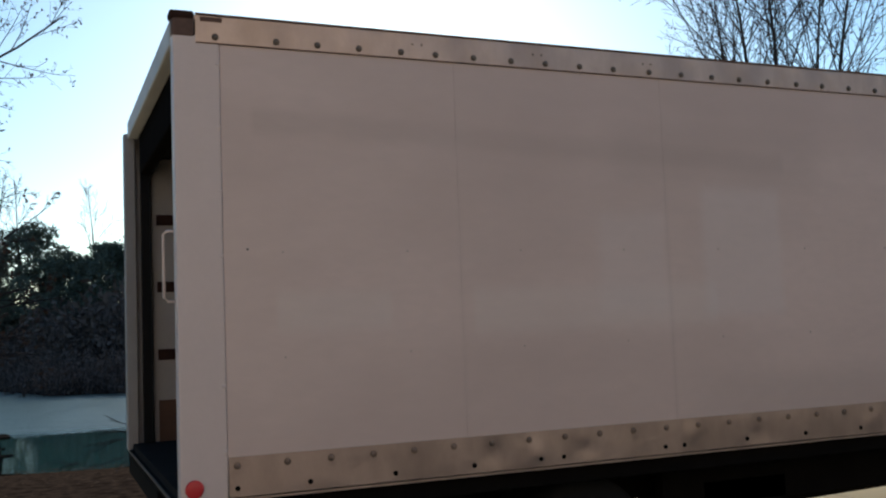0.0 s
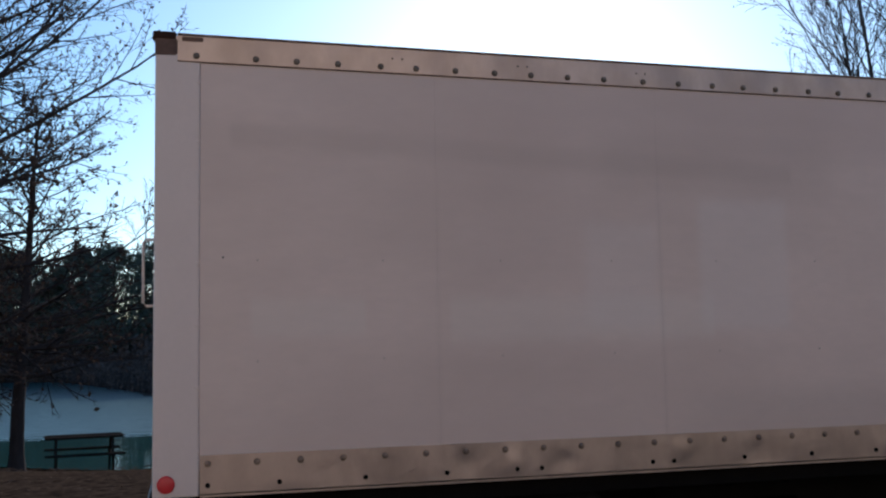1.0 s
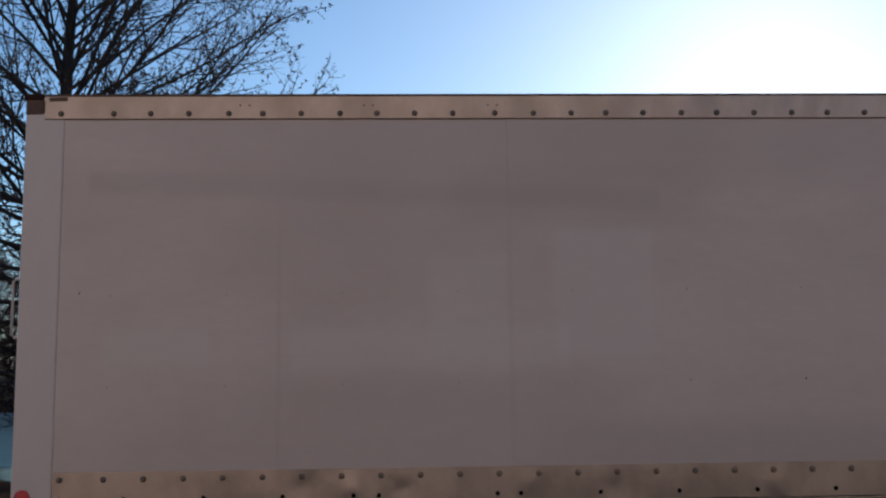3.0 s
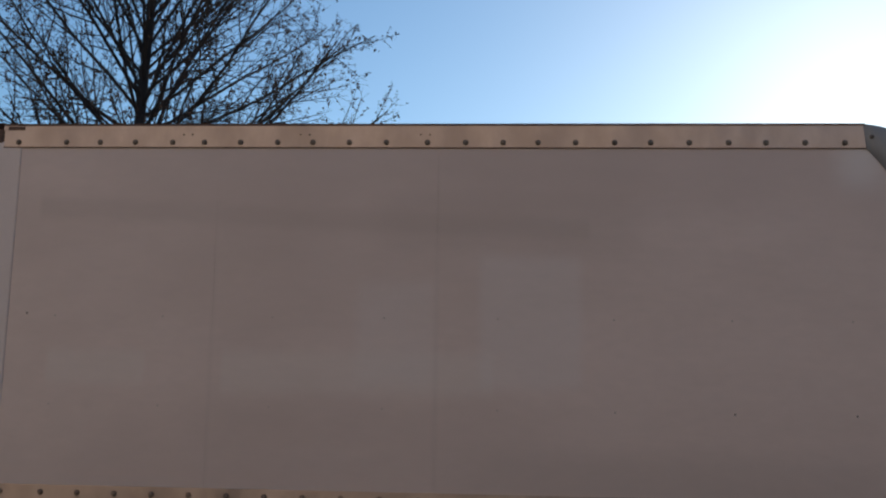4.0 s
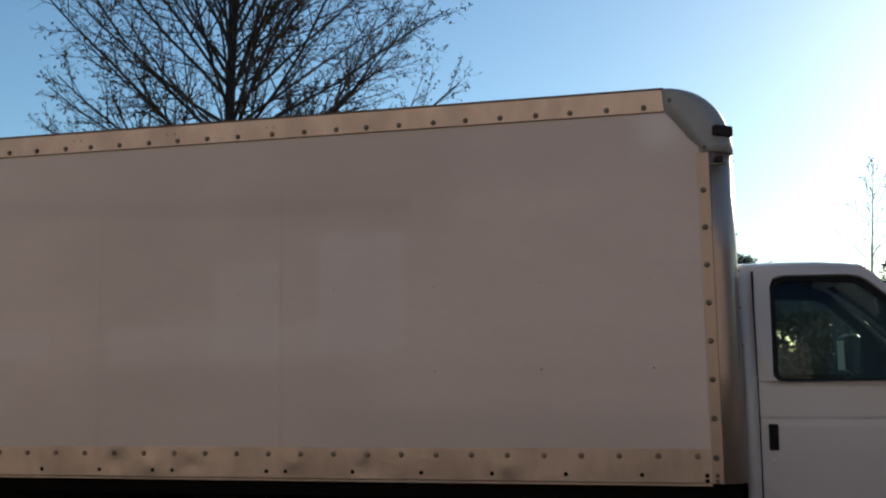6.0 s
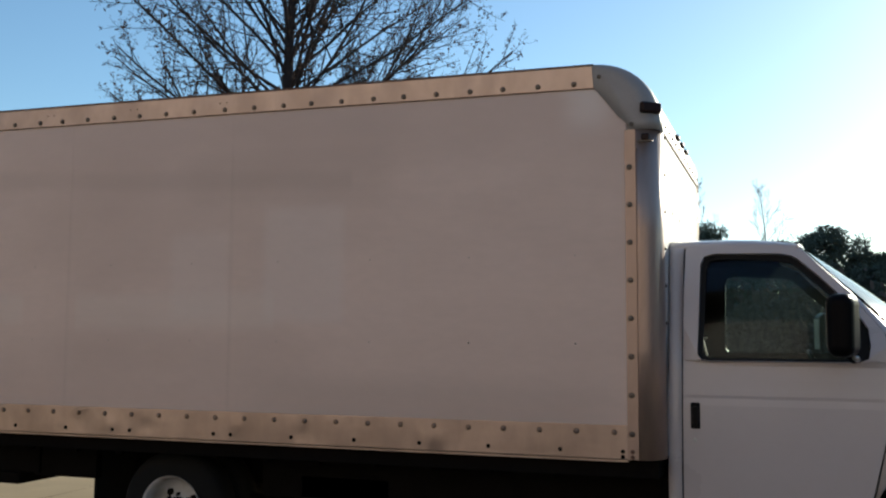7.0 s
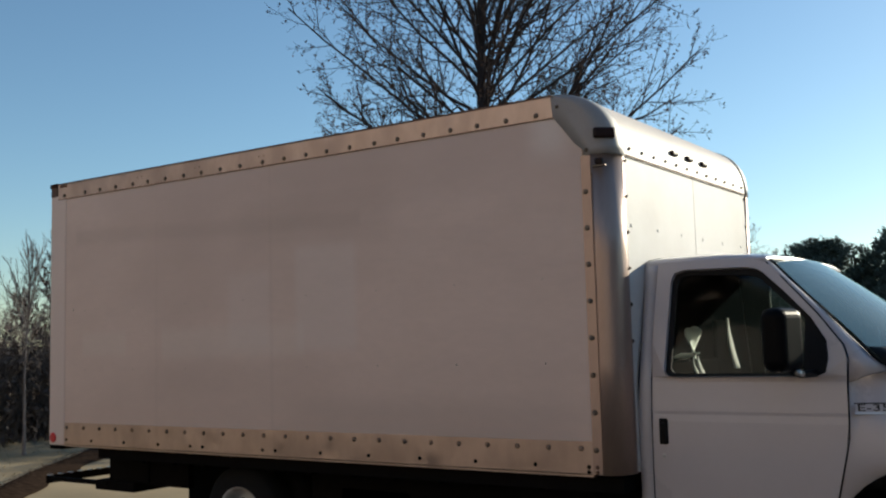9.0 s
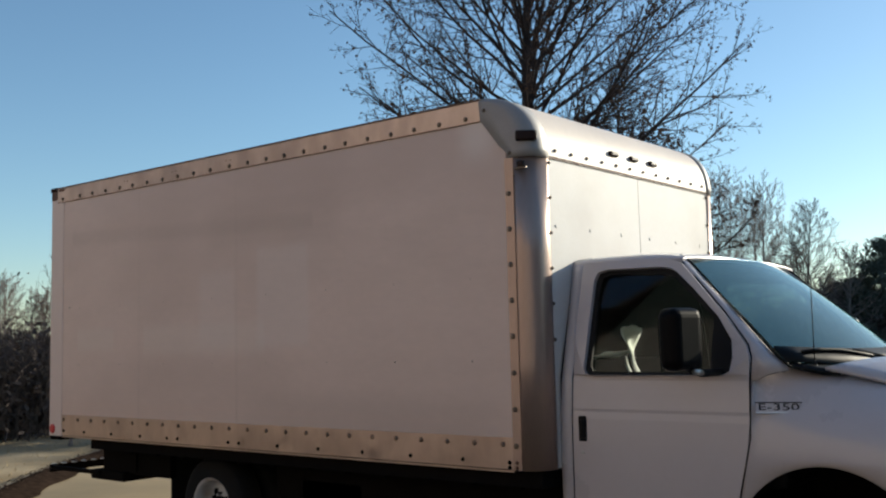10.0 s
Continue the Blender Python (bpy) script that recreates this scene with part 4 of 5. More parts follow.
    prof = {6.165: [0.21, 0.206, 0.202, 0.21, 0.226, 0.262, 0.30], 6.45: [0.212, 0.208, 0.21, 0.236, 0.29, 0.36, 0.42], 6.62: [0.216, 0.21, 0.22, 0.27, 0.345, 0.42, 0.49],
            6.85: [0.225, 0.22, 0.24, 0.30, 0.39, 0.47, 0.55], 7.10: [0.27, 0.26, 0.28, 0.34, 0.43, 0.52, 0.60], 7.32: [0.36, 0.35, 0.37, 0.42, 0.50, 0.60, 0.68]}
    keys = sorted(prof)
    rows = []
    for x in np.linspace(6.165, 7.32, 24):
        i = max(k for k in range(len(keys) - 1) if keys[k] <= x + 1e-6)
        t = (x - keys[i]) / (keys[i + 1] - keys[i])
        ys = [a * (1 - t) + b * t for a, b in zip(prof[keys[i]], prof[keys[i + 1]])]
        top = 1.385 - 0.20 * max(0, x - 6.30) - 0.10 * max(0, x - 7.0)
        u = (x - 6.60) / 0.47
        arch = 0.40 + 0.49 * math.sqrt(1 - u * u) if abs(u) < 1 else 0.44
        zl = max(0.44, arch)
        levels = [zl, max(zl + 0.01, 0.915), max(zl + 0.02, 1.02), 1.11, 1.19, 0.45 * 1.19 + 0.55 * top, top]
        row = []
        for y, z in zip(ys, levels):
            front = door_front(z) + 0.004 if x < 6.17 else max(x, door_front(z) + 0.008)
            row.append((front, WIDE - y if flip else y, z))
        rows.append(row)
    lattice(bm, rows)
    fender = thicken(part("fender", bm, CABW, truck, "white front fender with a round wheel arch", True), 0.02, (0, -s, 0.3))
    # inside of the arch
    bm = bmesh.new()
    rows = []
    for k in range(15):
        a = math.pi * k / 14
        x, z = 6.60 + 0.47 * math.cos(a), 0.42 + 0.478 * math.sin(a)
        rows.append([(x, (WIDE - y) if flip else y, z) for y in (0.225, 0.45, 0.80)])
    lattice(bm, rows)
    part("arch_liner", bm, BLACK, fender, "black wheel-arch liner")
    # windscreen pillar
    bm = bmesh.new()
    f = (lambda y: WIDE - y) if flip else (lambda y: y)
    a_out = [(5.785, 0.392, 1.940), (5.856, 0.384, 1.917), (5.936, 0.362, 1.832), (6.116, 0.311, 1.637), (6.266, 0.250, 1.40), (6.268, 0.226, 1.29)]
    a_in = [(5.795, 0.475, 1.962), (5.865, 0.462, 1.915), (5.95, 0.432, 1.828), (6.145, 0.368, 1.640), (6.365, 0.308, 1.410), (6.44, 0.298, 1.350)]
    lattice(bm, [[(x, f(y), z) for x, y, z in a_out], [(p[0] * 0.5 + q[0] * 0.5, f((p[1] + q[1]) / 2 - 0.012), (p[2] + q[2]) / 2 + 0.008) for p, q in zip(a_out, a_in)],
                 [(x, f(y), z) for x, y, z in a_in]])
    thicken(part("screen_pillar", bm, CABW, truck, "", True), 0.025, (0.6, -s, 0.5))
    tube_part("screen_gutter", [(x + 0.006, f(y - 0.002), z + 0.004) for x, y, z in a_in], 0.007, BLACK, truck, "black rubber windscreen trim", 6)
    # mirror on its arm
    bm = bmesh.new()
    slab(bm, -0.065, 0.065, -0.11, 0.11, -0.155, 0.155)
    hull = part("mirror_housing", bm, MIRRORB, truck, "large black plastic door mirror")
    hull.matrix_basis = pose(6.035, f(-0.055 if not flip else -0.10), 1.505 if not flip else 1.47, 0, 0, -14 if not flip else 14)
    soften(hull, 0.05, 5)
    part("mirror_glass", box_bm(-0.0665, -0.0655, -0.06, 0.07, -0.11, 0.11), CHROME, hull)
    tube_part("mirror_arm", [(6.06, f(-0.02), 1.36), (6.085, f(0.06), 1.335), (6.11, f(0.215), 1.335)], 0.02, BLACK, truck, "black mirror arm")
    tube_part("mirror_brace", [(6.085, f(-0.03), 1.347), (6.10, f(0.03), 1.338)], 0.014, CHROME, truck, "bright bracket under the mirror")
    return door


cab_side(False)
cab_side(True)
# roof
bm = bmesh.new()
half = [(0.392, 1.938), (0.405, 1.966), (0.45, 1.984), (0.60, 2.003), (0.85, 2.016), (MID, 2.02)]
sect = half + [(WIDE - y, z) for y, z in half[-2::-1]]
rows = []
for x, k, pull in ((5.152, 0.97, 0), (5.20, 1.0, 0), (5.25, 1.0, 0), (5.48, 1.0, 0), (5.60, 0.93, 0.02), (5.70, 0.75, 0.05), (5.77, 0.5, 0.08), (5.795, 0.36, 0.09)):
    rows.append([(x + pull * (1 - ((y - MID) / MID) ** 2), y, 1.938 + (z - 1.938) * k) for y, z in sect])
lattice(bm, rows)
thicken(part("cab_roof", bm, CABW, truck, "white rounded cab roof", True), 0.025)
bm = bmesh.new()
lattice(bm, [[(x, y, 1.905 + (z - 1.938) * 0.9) for y, z in sect[1:-1]] for x in (5.16, 5.4, 5.6, 5.78)])
thicken(part("headliner", bm, SEATC, truck, "dark cloth headliner"), 0.008, (0, 0, -1))
bm = bmesh.new()
bm.faces.new([bm.verts.new((5.158, y, z)) for y, z in [(0.21, 0.6), (0.21, 1.3)] + sect + [(WIDE - 0.21, 1.3), (WIDE - 0.21, 0.6)]])
part("cab_back", bm, SEATC, truck)
# windscreen, bowed forward
bm = bmesh.new()
rows = []
for t in np.linspace(0, 1, 9):
    row = []
    for u in np.linspace(-1, 1, 15):
        top = Vector((5.80 + 0.085 * (1 - u * u), MID + u * (MID - 0.468), 1.950 + 0.018 * (1 - abs(u) ** 2.5)))
        low = Vector((6.42 + 0.27 * (1 - u * u), MID + u * (MID - 0.302), 1.380 - 0.035 * (1 - u * u)))
        p = top.lerp(low, t)
        row.append(p + Vector((0.012, 0, 0.012)) * math.sin(math.pi * t))
    rows.append(row)
lattice(bm, rows)
screen = part("windscreen", bm, SCREEN, truck, "raked windscreen reflecting pale blue sky, with sky sheen painted in", True)
screen.visible_shadow = False
bm = bmesh.new()
lattice(bm, [[p + Vector((0.004, 0, 0.005)) for p in rows[k]] for k in (-2, -1)])
thicken(part("frit_band", bm, BLACK, truck, "black band along the foot of the windscreen", True), 0.003, (1, 0, 1))
# cowl, bonnet, nose
bm = bmesh.new()
rows = []
for t in (0.0, 0.5, 1.0):
    rows.append([(6.42 + 0.27 * (1 - u * u) - 0.02 + (0.17 + 0.03 * (1 - u * u)) * t, MID + u * (MID - 0.295 - 0.10 * t), 1.378 - 0.035 * (1 - u * u) - 0.044 * t) for u in np.linspace(-1, 1, 15)])
lattice(bm, rows)
thicken(part("cowl", bm, BLACK, truck, "black plastic cowl under the windscreen", True), 0.02)
bm = bmesh.new()
rows = []
for x in np.linspace(0, 1, 10):
    row = []
    for u in np.linspace(-1, 1, 17):
        X = 6.575 + 0.25 * (1 - u * u) * (1 - x) + 0.765 * x
        edge = 0.405 + 0.22 * x ** 0.8
        z = 1.352 - 0.175 * x - 0.09 * x * x + (0.045 + 0.03 * x) * (1 - u ** 4)
        row.append((X, MID + u * (MID - edge), z))
    rows.append(row)
lattice(bm, rows)
thicken(part("bonnet", bm, CABW, truck, "white bonnet", True), 0.02)
soften(part("grille", box_bm(7.29, 7.36, 0.55, WIDE - 0.55, 0.72, 1.08), BLACK, truck, "black grille"), 0.02, 3)
soften(part("bumper", box_bm(7.25, 7.45, 0.26, WIDE - 0.26, 0.48, 0.70), CHROME, truck, "chromed front bumper"), 0.04, 3)
for y in (0.42, WIDE - 0.66):
    soften(part("headlamp", box_bm(7.24, 7.33, y, y + 0.24, 0.82, 1.02), CHROME, truck, "rectangular headlamp"), 0.03, 3)
part("cab_floor", box_bm(5.16, 6.9, 0.24, WIDE - 0.24, 0.56, 0.62), CHASSIS, truck)
part("engine_block", box_bm(6.35, 7.2, 0.82, WIDE - 0.82, 0.45, 1.15), CHASSIS, truck)
# wipers and aerial
for y0, y1 in ((0.62, 1.25), (1.42, 2.05)):
    def screen_pt(y, up):
        u = (y - MID) / (MID - 0.302)
        return (6.42 + 0.27 * (1 - u * u) + 0.012 - up, y, 1.385 - 0.035 * (1 - u * u) + up * 0.95)
    tube_part("wiper_blade", [screen_pt(a, 0.055 + 0.02 * math.sin(k)) for k, a in enumerate(np.linspace(y0 - 0.18, y1 - 0.12, 6))], 0.009, BLACK, truck, "black wiper blade", 6)
    tube_part("wiper_arm", [(6.44 + 0.27 * (1 - ((y1 - MID) / 0.918) ** 2) + 0.05, y1, 1.352), screen_pt((y0 + y1) / 2 - 0.1, 0.075)], 0.008, BLACK, truck, "", 6)
tube_part("aerial", [(6.50, 0.47, 1.33), (6.503, 0.47, 1.80)], 0.0028, BLACK, truck, "thin black aerial", 6)
bm = bmesh.new()
turned(bm, [(0.03, 0), (0.024, 0.02), (0.012, 0.045), (0.006, 0.06)], 14, Matrix.Translation((6.50, 0.47, 1.325)))
part("aerial_base", bm, BLACK, truck, "", True)
# badge with raised characters
badge = part("badge", box_bm(-0.105, 0.105, -0.0035, 0.0035, -0.021, 0.021), CABW, truck, "small chrome-edged model badge")
badge.matrix_basis = pose(6.388, 0.252, 1.161, -16, 0, 19)
for z0, z1, m in ((-0.030, -0.021, CHROME), (0.021, 0.026, CHASSIS)):
    part("badge_edge", box_bm(-0.108, 0.108, -0.006, 0.0035, z0, z1), m, badge)
txt = bpy.data.curves.new("badge_text", "FONT")
txt.body, txt.size, txt.extrude, txt.align_x, txt.align_y = "E-350", 0.050, 0.002, "CENTER", "CENTER"
txt.materials.append(CHASSIS)
letters = new("badge_text", txt)
letters.parent = badge
letters.matrix_basis = pose(0, -0.005, 0, 90, 0, 0) @ Matrix.Diagonal((1.7, 0.95, 1, 1))


# cab interior
def seat(x, y, label, tall, half, deep, edges):
    s = thing("cab_seat", label, "seat", (x, y, 0.62), group="cab seats")
    soften(part("cushion", box_bm(-0.02, 0.50, -half, half, 0.22, 0.40), SEATC, s), 0.06, 4)
    soften(part("seat_base", box_bm(0.02, 0.42, -half + 0.04, half - 0.04, 0.0, 0.22), CHASSIS, s), 0.02, 2)
    back = soften(part("backrest", box_bm(-deep, deep, -half + 0.01, half - 0.01, 0.36, 0.36 + tall), SEATC, s), 0.02, 4)
    for y0, wide, z0, z1 in edges:
        # strip painted pale as a sunlit edge, pointed at its top and coming forward at its foot
        bm = bmesh.new()
        lattice(bm, [[(deep + 0.004 + 0.045 * (1 - t) ** 2 + 0.004 * math.sin(math.pi * u), y0 + wide * ((u - 0.5) * (1 - 0.8 * t ** 3) + 0.25 * (1 - t) ** 2), z0 + (z1 - z0) * t)
                      for u in (0, 0.25, 0.5, 0.75, 1)] for t in np.linspace(0, 1, 9)])
        thicken(part("sunlit_strip", bm, SEATG, back, "pale strip painted as the sunlit edge of the seat back", True), 0.006, (1, 0, 0))
    return s


seat(5.215, 0.84, "dark cloth passenger bench seat with sunlit edges painted pale", 0.42, 0.41, 0.045, ((0.02, 0.06, 0.66, 0.80), (-0.06, 0.04, 0.66, 0.79)))
seat(5.19, WIDE - 0.84, "dark cloth driver's seat with a sunlit edge painted pale", 0.66, 0.24, 0.018, ((-0.02, 0.095, 0.70, 1.035),))
bm = bmesh.new()
prism(bm, [(6.00, 0.75), (6.00, 1.12), (6.07, 1.20), (6.20, 1.245), (6.38, 1.255), (6.38, 0.75)], 0.33, WIDE - 0.33)
soften(part("dashboard", bm, BLACK, truck, "black dashboard"), 0.03, 3)
ring = Tubes()
ring.add([Vector((0, 0.19 * math.cos(2 * math.pi * k / 24), 0.19 * math.sin(2 * math.pi * k / 24))) for k in range(25)], [0.015] * 25, 8)
w = mesh_part("steering_wheel", ring.mesh("steering_wheel"), BLACK, truck, "", True)
w.matrix_basis = pose(5.98, WIDE - 0.68, 1.18, 0, -25, 0)
tube_part("steering_column", [(5.98, WIDE - 0.68, 1.18), (6.2, WIDE - 0.68, 1.06)], 0.03, BLACK, truck)
# crumpled paper on the seat
bm = bmesh.new()
rng = random.Random(4)
rows = []
for k in range(7):
    t = k / 6
    rows.append([(0.02 * math.sin(5 * t + 3 * u) + rng.uniform(-0.006, 0.006), (u - 0.5) * (0.09 + 0.14 * t ** 0.7), 0.20 * t + 0.022 * t * math.sin(math.pi * u) + 0.006 * t * math.sin(14 * u)) for u in np.linspace(0, 1, 7)])
lattice(bm, rows)
paper = thicken(part("paper", bm, PAPER, None, "", True), 0.002, (1, 0, 0))
paper.matrix_basis = pose(5.19, 0.985, 1.375, 0, 2, 3)
tagged(paper, "crumpled white paper sheet standing on a seat back", "paper")
bm = bmesh.new()
lattice(bm, [[(0.13 * t, 0.15 * u, 0.012 + 0.035 * t * t + 0.01 * math.sin(6 * u)) for u in (-1, -0.5, 0, 0.5, 1)] for t in (0, 0.3, 0.6, 1)])
sheet = thicken(part("paper", bm, PAPER, None, "", True), 0.002, (0, 0, 1))
sheet.matrix_basis = pose(5.20, 0.58, 1.395)
tagged(sheet, "curled white paper sheet lying on a seat back", "paper")


# ---- trees ----
def curve_branch(rng, p, d, length, r0, r1, segs, wander, lift):
    pts, step = [p.copy()], length / segs
    for _ in range(segs):
        d = (d + rand_dir(rng) * wander + Vector((0, 0, lift))).normalized()
        p = p + d * step
        pts.append(p.copy())
    return pts, [r0 + (r1 - r0) * k / segs for k in range(segs + 1)]


def limb(rng, tubes, leaves, p, d, length, r, depth, cfg):
    segs = (7, 6, 4, 3)[3 - depth] if depth <= 3 else 7
    tip = 0.0055 * cfg.get("thick", 1)
    pts, radii = curve_branch(rng, p, d, length, r, max(tip, r * (0.25 if depth else 0.5)), segs, cfg["wander"], cfg["lift"] * (1.0 if depth else 0.5))
    tubes.add(pts, radii, (3, 4, 5, 6)[min(depth, 3)])
    if depth == 0:
        if rng.random() < cfg["leafy"]:
            for _ in range(cfg.get("per", 2)):
                k = rng.randrange(1, len(pts))
                leaves.append((pts[k] + rand_dir(rng) * 0.05, rng.uniform(0.035, 0.075) * cfg.get("leaf", 1.0), rand_dir(rng), rand_dir(rng)))
        return
    count = max(2, round(cfg["kids"][depth] * min(1.3, max(0.5, length / cfg.get("unit", length)))))
    turn = rng.random() * 6.28
    for k in range(count):
        t = 0.16 + 0.82 * (k + rng.random() * 0.8) / count
        j = min(segs - 1, int(t * segs))
        q = pts[j].lerp(pts[j + 1], t * segs - j)
        along = (pts[j + 1] - pts[j]).normalized()
        # branches leave on alternate sides, winding round the limb
        a1 = along.orthogonal().normalized()
        w = turn + 2.4 * k + rng.uniform(-0.4, 0.4)
        side = a1 * math.cos(w) + along.cross(a1) * math.sin(w)
        a = radians(rng.uniform(*cfg["fork"]))
        limb(rng, tubes, leaves, q, along * math.cos(a) + side * math.sin(a), length * (1.05 - 0.62 * t) * rng.uniform(*cfg["ratio"]),
             max(tip * 1.15, radii[j] * cfg.get("thin", 0.6)), depth - 1, cfg)


def tree(label, at, seed, height, trunk_r, first, laterals, reach, low_deg, high_deg, cfg, lean=(0, 0), leaf_mat=LEAF, group="", name="tree", stems=1):
    rng = random.Random(seed)
    root = thing(name, label, "tree", (*at, ground_z(*at) - 0.05), 0, group)
    trunk, tubes, leaves = Tubes(), Tubes(), []
    for s in range(stems):
        a = 2 * math.pi * s / max(1, stems) + rng.random()
        tilt = Vector((math.cos(a), math.sin(a), 0)) * (cfg.get("splay", 0.14) if stems > 1 else 0.0) + Vector((lean[0], lean[1], 0))
        d = (Vector((0, 0, 1)) + tilt).normalized()
        pts, radii = curve_branch(rng, Vector((0, 0, -0.05)), d, height, trunk_r, trunk_r * 0.12, 16, 0.035, 0.04)
        radii[0] *= 1.35
        trunk.add(pts, radii, 9)
        for k in range(laterals):
            t = first + (0.985 - first) * (k + rng.random() * 0.7) / laterals
            j = min(15, int(t * 16))
            q = pts[j].lerp(pts[j + 1], t * 16 - j)
            s2 = (t - first) / (1 - first)
            up = radians(low_deg + (high_deg - low_deg) * min(1, s2 * cfg.get("rise", 1.5)) + rng.uniform(-9, 9))
            az = 2.4 * k + rng.uniform(-0.5, 0.5)
            if cfg.get("egg"):
                # limbs end on an egg-shaped crown
                wide = math.sqrt(max(0.05, 1 - ((s2 - 0.30) / (0.45 if s2 < 0.3 else 0.74)) ** 2))
                span = reach * wide / max(0.42, math.cos(up)) * rng.uniform(0.72, 1.06)
            else:
                span = reach * (1 - 0.72 * s2 ** 1.5) * rng.uniform(0.75, 1.1)
            span *= 1 + cfg.get("bias", 0.0) * math.cos(az)
            limb(rng, tubes, leaves, q, Vector((math.cos(az) * math.cos(up), math.sin(az) * math.cos(up), math.sin(up))), span, max(0.012, radii[j] * cfg.get("stout", 0.36)), cfg["depth"], cfg)
    # trees marked far take the bark with haze painted in
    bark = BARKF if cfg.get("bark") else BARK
    mesh_part("trunk", trunk.mesh("trunk"), bark, root, "", True)
    tagged(mesh_part("crown", tubes.mesh("crown"), bark, root, "bare spreading branches and twigs", True), kind="stuff")
    if leaves:
        tagged(mesh_part("foliage", quads_mesh("foliage", leaves), leaf_mat, root, "sparse dry leaves"), kind="stuff")
    return root


OAK = dict(depth=2, kids=(0, 14, 14), fork=(22, 58), ratio=(0.26, 0.46), wander=0.12, lift=0.055, leafy=0.9, per=4, leaf=0.74, thick=0.68, bias=0.08, egg=True, rise=1.7, stout=0.36, unit=4.6, thin=0.5)
FAN = dict(depth=2, kids=(0, 8, 8), fork=(20, 46), ratio=(0.30, 0.52), wander=0.12, lift=0.05, leafy=0.25, leaf=0.7, thick=0.9, stout=0.45, splay=0.24)
FARB = dict(depth=2, kids=(0, 8, 8), fork=(20, 45), ratio=(0.35, 0.6), wander=0.12, lift=0.05, leafy=0.05)
THIN = dict(depth=2, kids=(0, 4, 4), fork=(20, 45), ratio=(0.35, 0.6), wander=0.12, lift=0.05, leafy=0.0, thick=2.2)
DUSKY = dict(depth=2, kids=(0, 9, 9), fork=(22, 55), ratio=(0.32, 0.55), wander=0.13, lift=0.05, leafy=0.0, thick=1.7)
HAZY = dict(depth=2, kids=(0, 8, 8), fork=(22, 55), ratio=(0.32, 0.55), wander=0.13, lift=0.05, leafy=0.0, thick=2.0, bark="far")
BROWN = dict(depth=2, kids=(0, 5, 6), fork=(25, 60), ratio=(0.35, 0.55), wander=0.14, lift=0.0, leafy=0.45, per=3, leaf=1.1)
tree("tall bare oak with a few dry leaves beside the pond", (-5.85, 15.9), 11, 16.5, 0.23, 0.12, 128, 5.8, -10, 56, OAK)
tree("smaller leafy brown oak near the pond shore", (-3.3, 17.4), 5, 7.4, 0.16, 0.26, 42, 3.5, 0, 40, BROWN)
tree("slender leaning bare tree by the shore", (-6.7, 21.0), 8, 11.0, 0.11, 0.12, 52, 3.4, 0, 50, FARB, lean=(0.02, 0))
tree("bare spreading tree with upswept branches", (18.1, 16.4), 3, 13.0, 0.12, 0.28, 20, 5.6, 12, 60, FAN, stems=5)
for k, (x, y, h) in enumerate(((-21.6, 79, 13.2), (-24.8, 80, 15.2), (-28.8, 79, 17), (-32, 80, 15), (-36, 82, 14), (-20.5, 81, 7.5), (-23.5, 84, 10.5), (-26.5, 82, 14.5), (-30, 83, 16), (-39, 84, 14), (-33.5, 78, 13), (-17.9, 79, 9.2))):
    tree("bare tree across the pond", (x, y), 40 + k, h, 0.16, 0.14, 40, 0.46 * h, 0, 58, HAZY if k % 3 else DUSKY, group="bare trees across the pond")
for k, (x, y, h) in enumerate(((-3.8, 87, 15.0), (-1.8, 89, 15), (4.2, 85, 13.5), (18, 76, 15))):
    tree("thin bare tree behind the pines across the pond", (x, y), 80 + k, h, 0.13, 0.3, 18, 4.0, 30, 64, THIN, group="bare trees across the pond")
for k, (x, y, h) in enumerate(((-14.5, 9.5, 4.6), (-17, 6.0, 4.4), (-15.5, 13.0, 5.6))):
    tree("young bare tree with upswept branches on dry grass", (x, y), 60 + k, h, 0.045 + 0.008 * k, 0.3, 22, 1.5 + 0.35 * k, 40, 66, FARB, group="bare trees on the grass")

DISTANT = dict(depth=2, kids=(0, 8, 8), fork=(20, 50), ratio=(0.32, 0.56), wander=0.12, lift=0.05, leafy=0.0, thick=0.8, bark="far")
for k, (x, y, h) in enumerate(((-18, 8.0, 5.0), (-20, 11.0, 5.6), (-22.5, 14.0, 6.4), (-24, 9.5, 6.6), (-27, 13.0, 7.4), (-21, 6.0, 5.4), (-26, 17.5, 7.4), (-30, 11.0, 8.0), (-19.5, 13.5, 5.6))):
    tree("bare tree at the lawn's far edge, haze painted into its bark", (x, y), 90 + k, h * 0.58, 0.06, 0.10, 44, 1.9, 20, 60, DISTANT, group="bare trees on the grass")
YOUNG = dict(depth=2, kids=(0, 6, 6), fork=(12, 34), ratio=(0.34, 0.6), wander=0.07, lift=0.06, leafy=0.0, thick=0.5, bark="far")
tree("young vase-shaped bare tree beside the kerb", (-7.9, 4.72), 64, 3.4, 0.032, 0.46, 15, 1.45, 52, 76, YOUNG, group="bare trees on the grass")


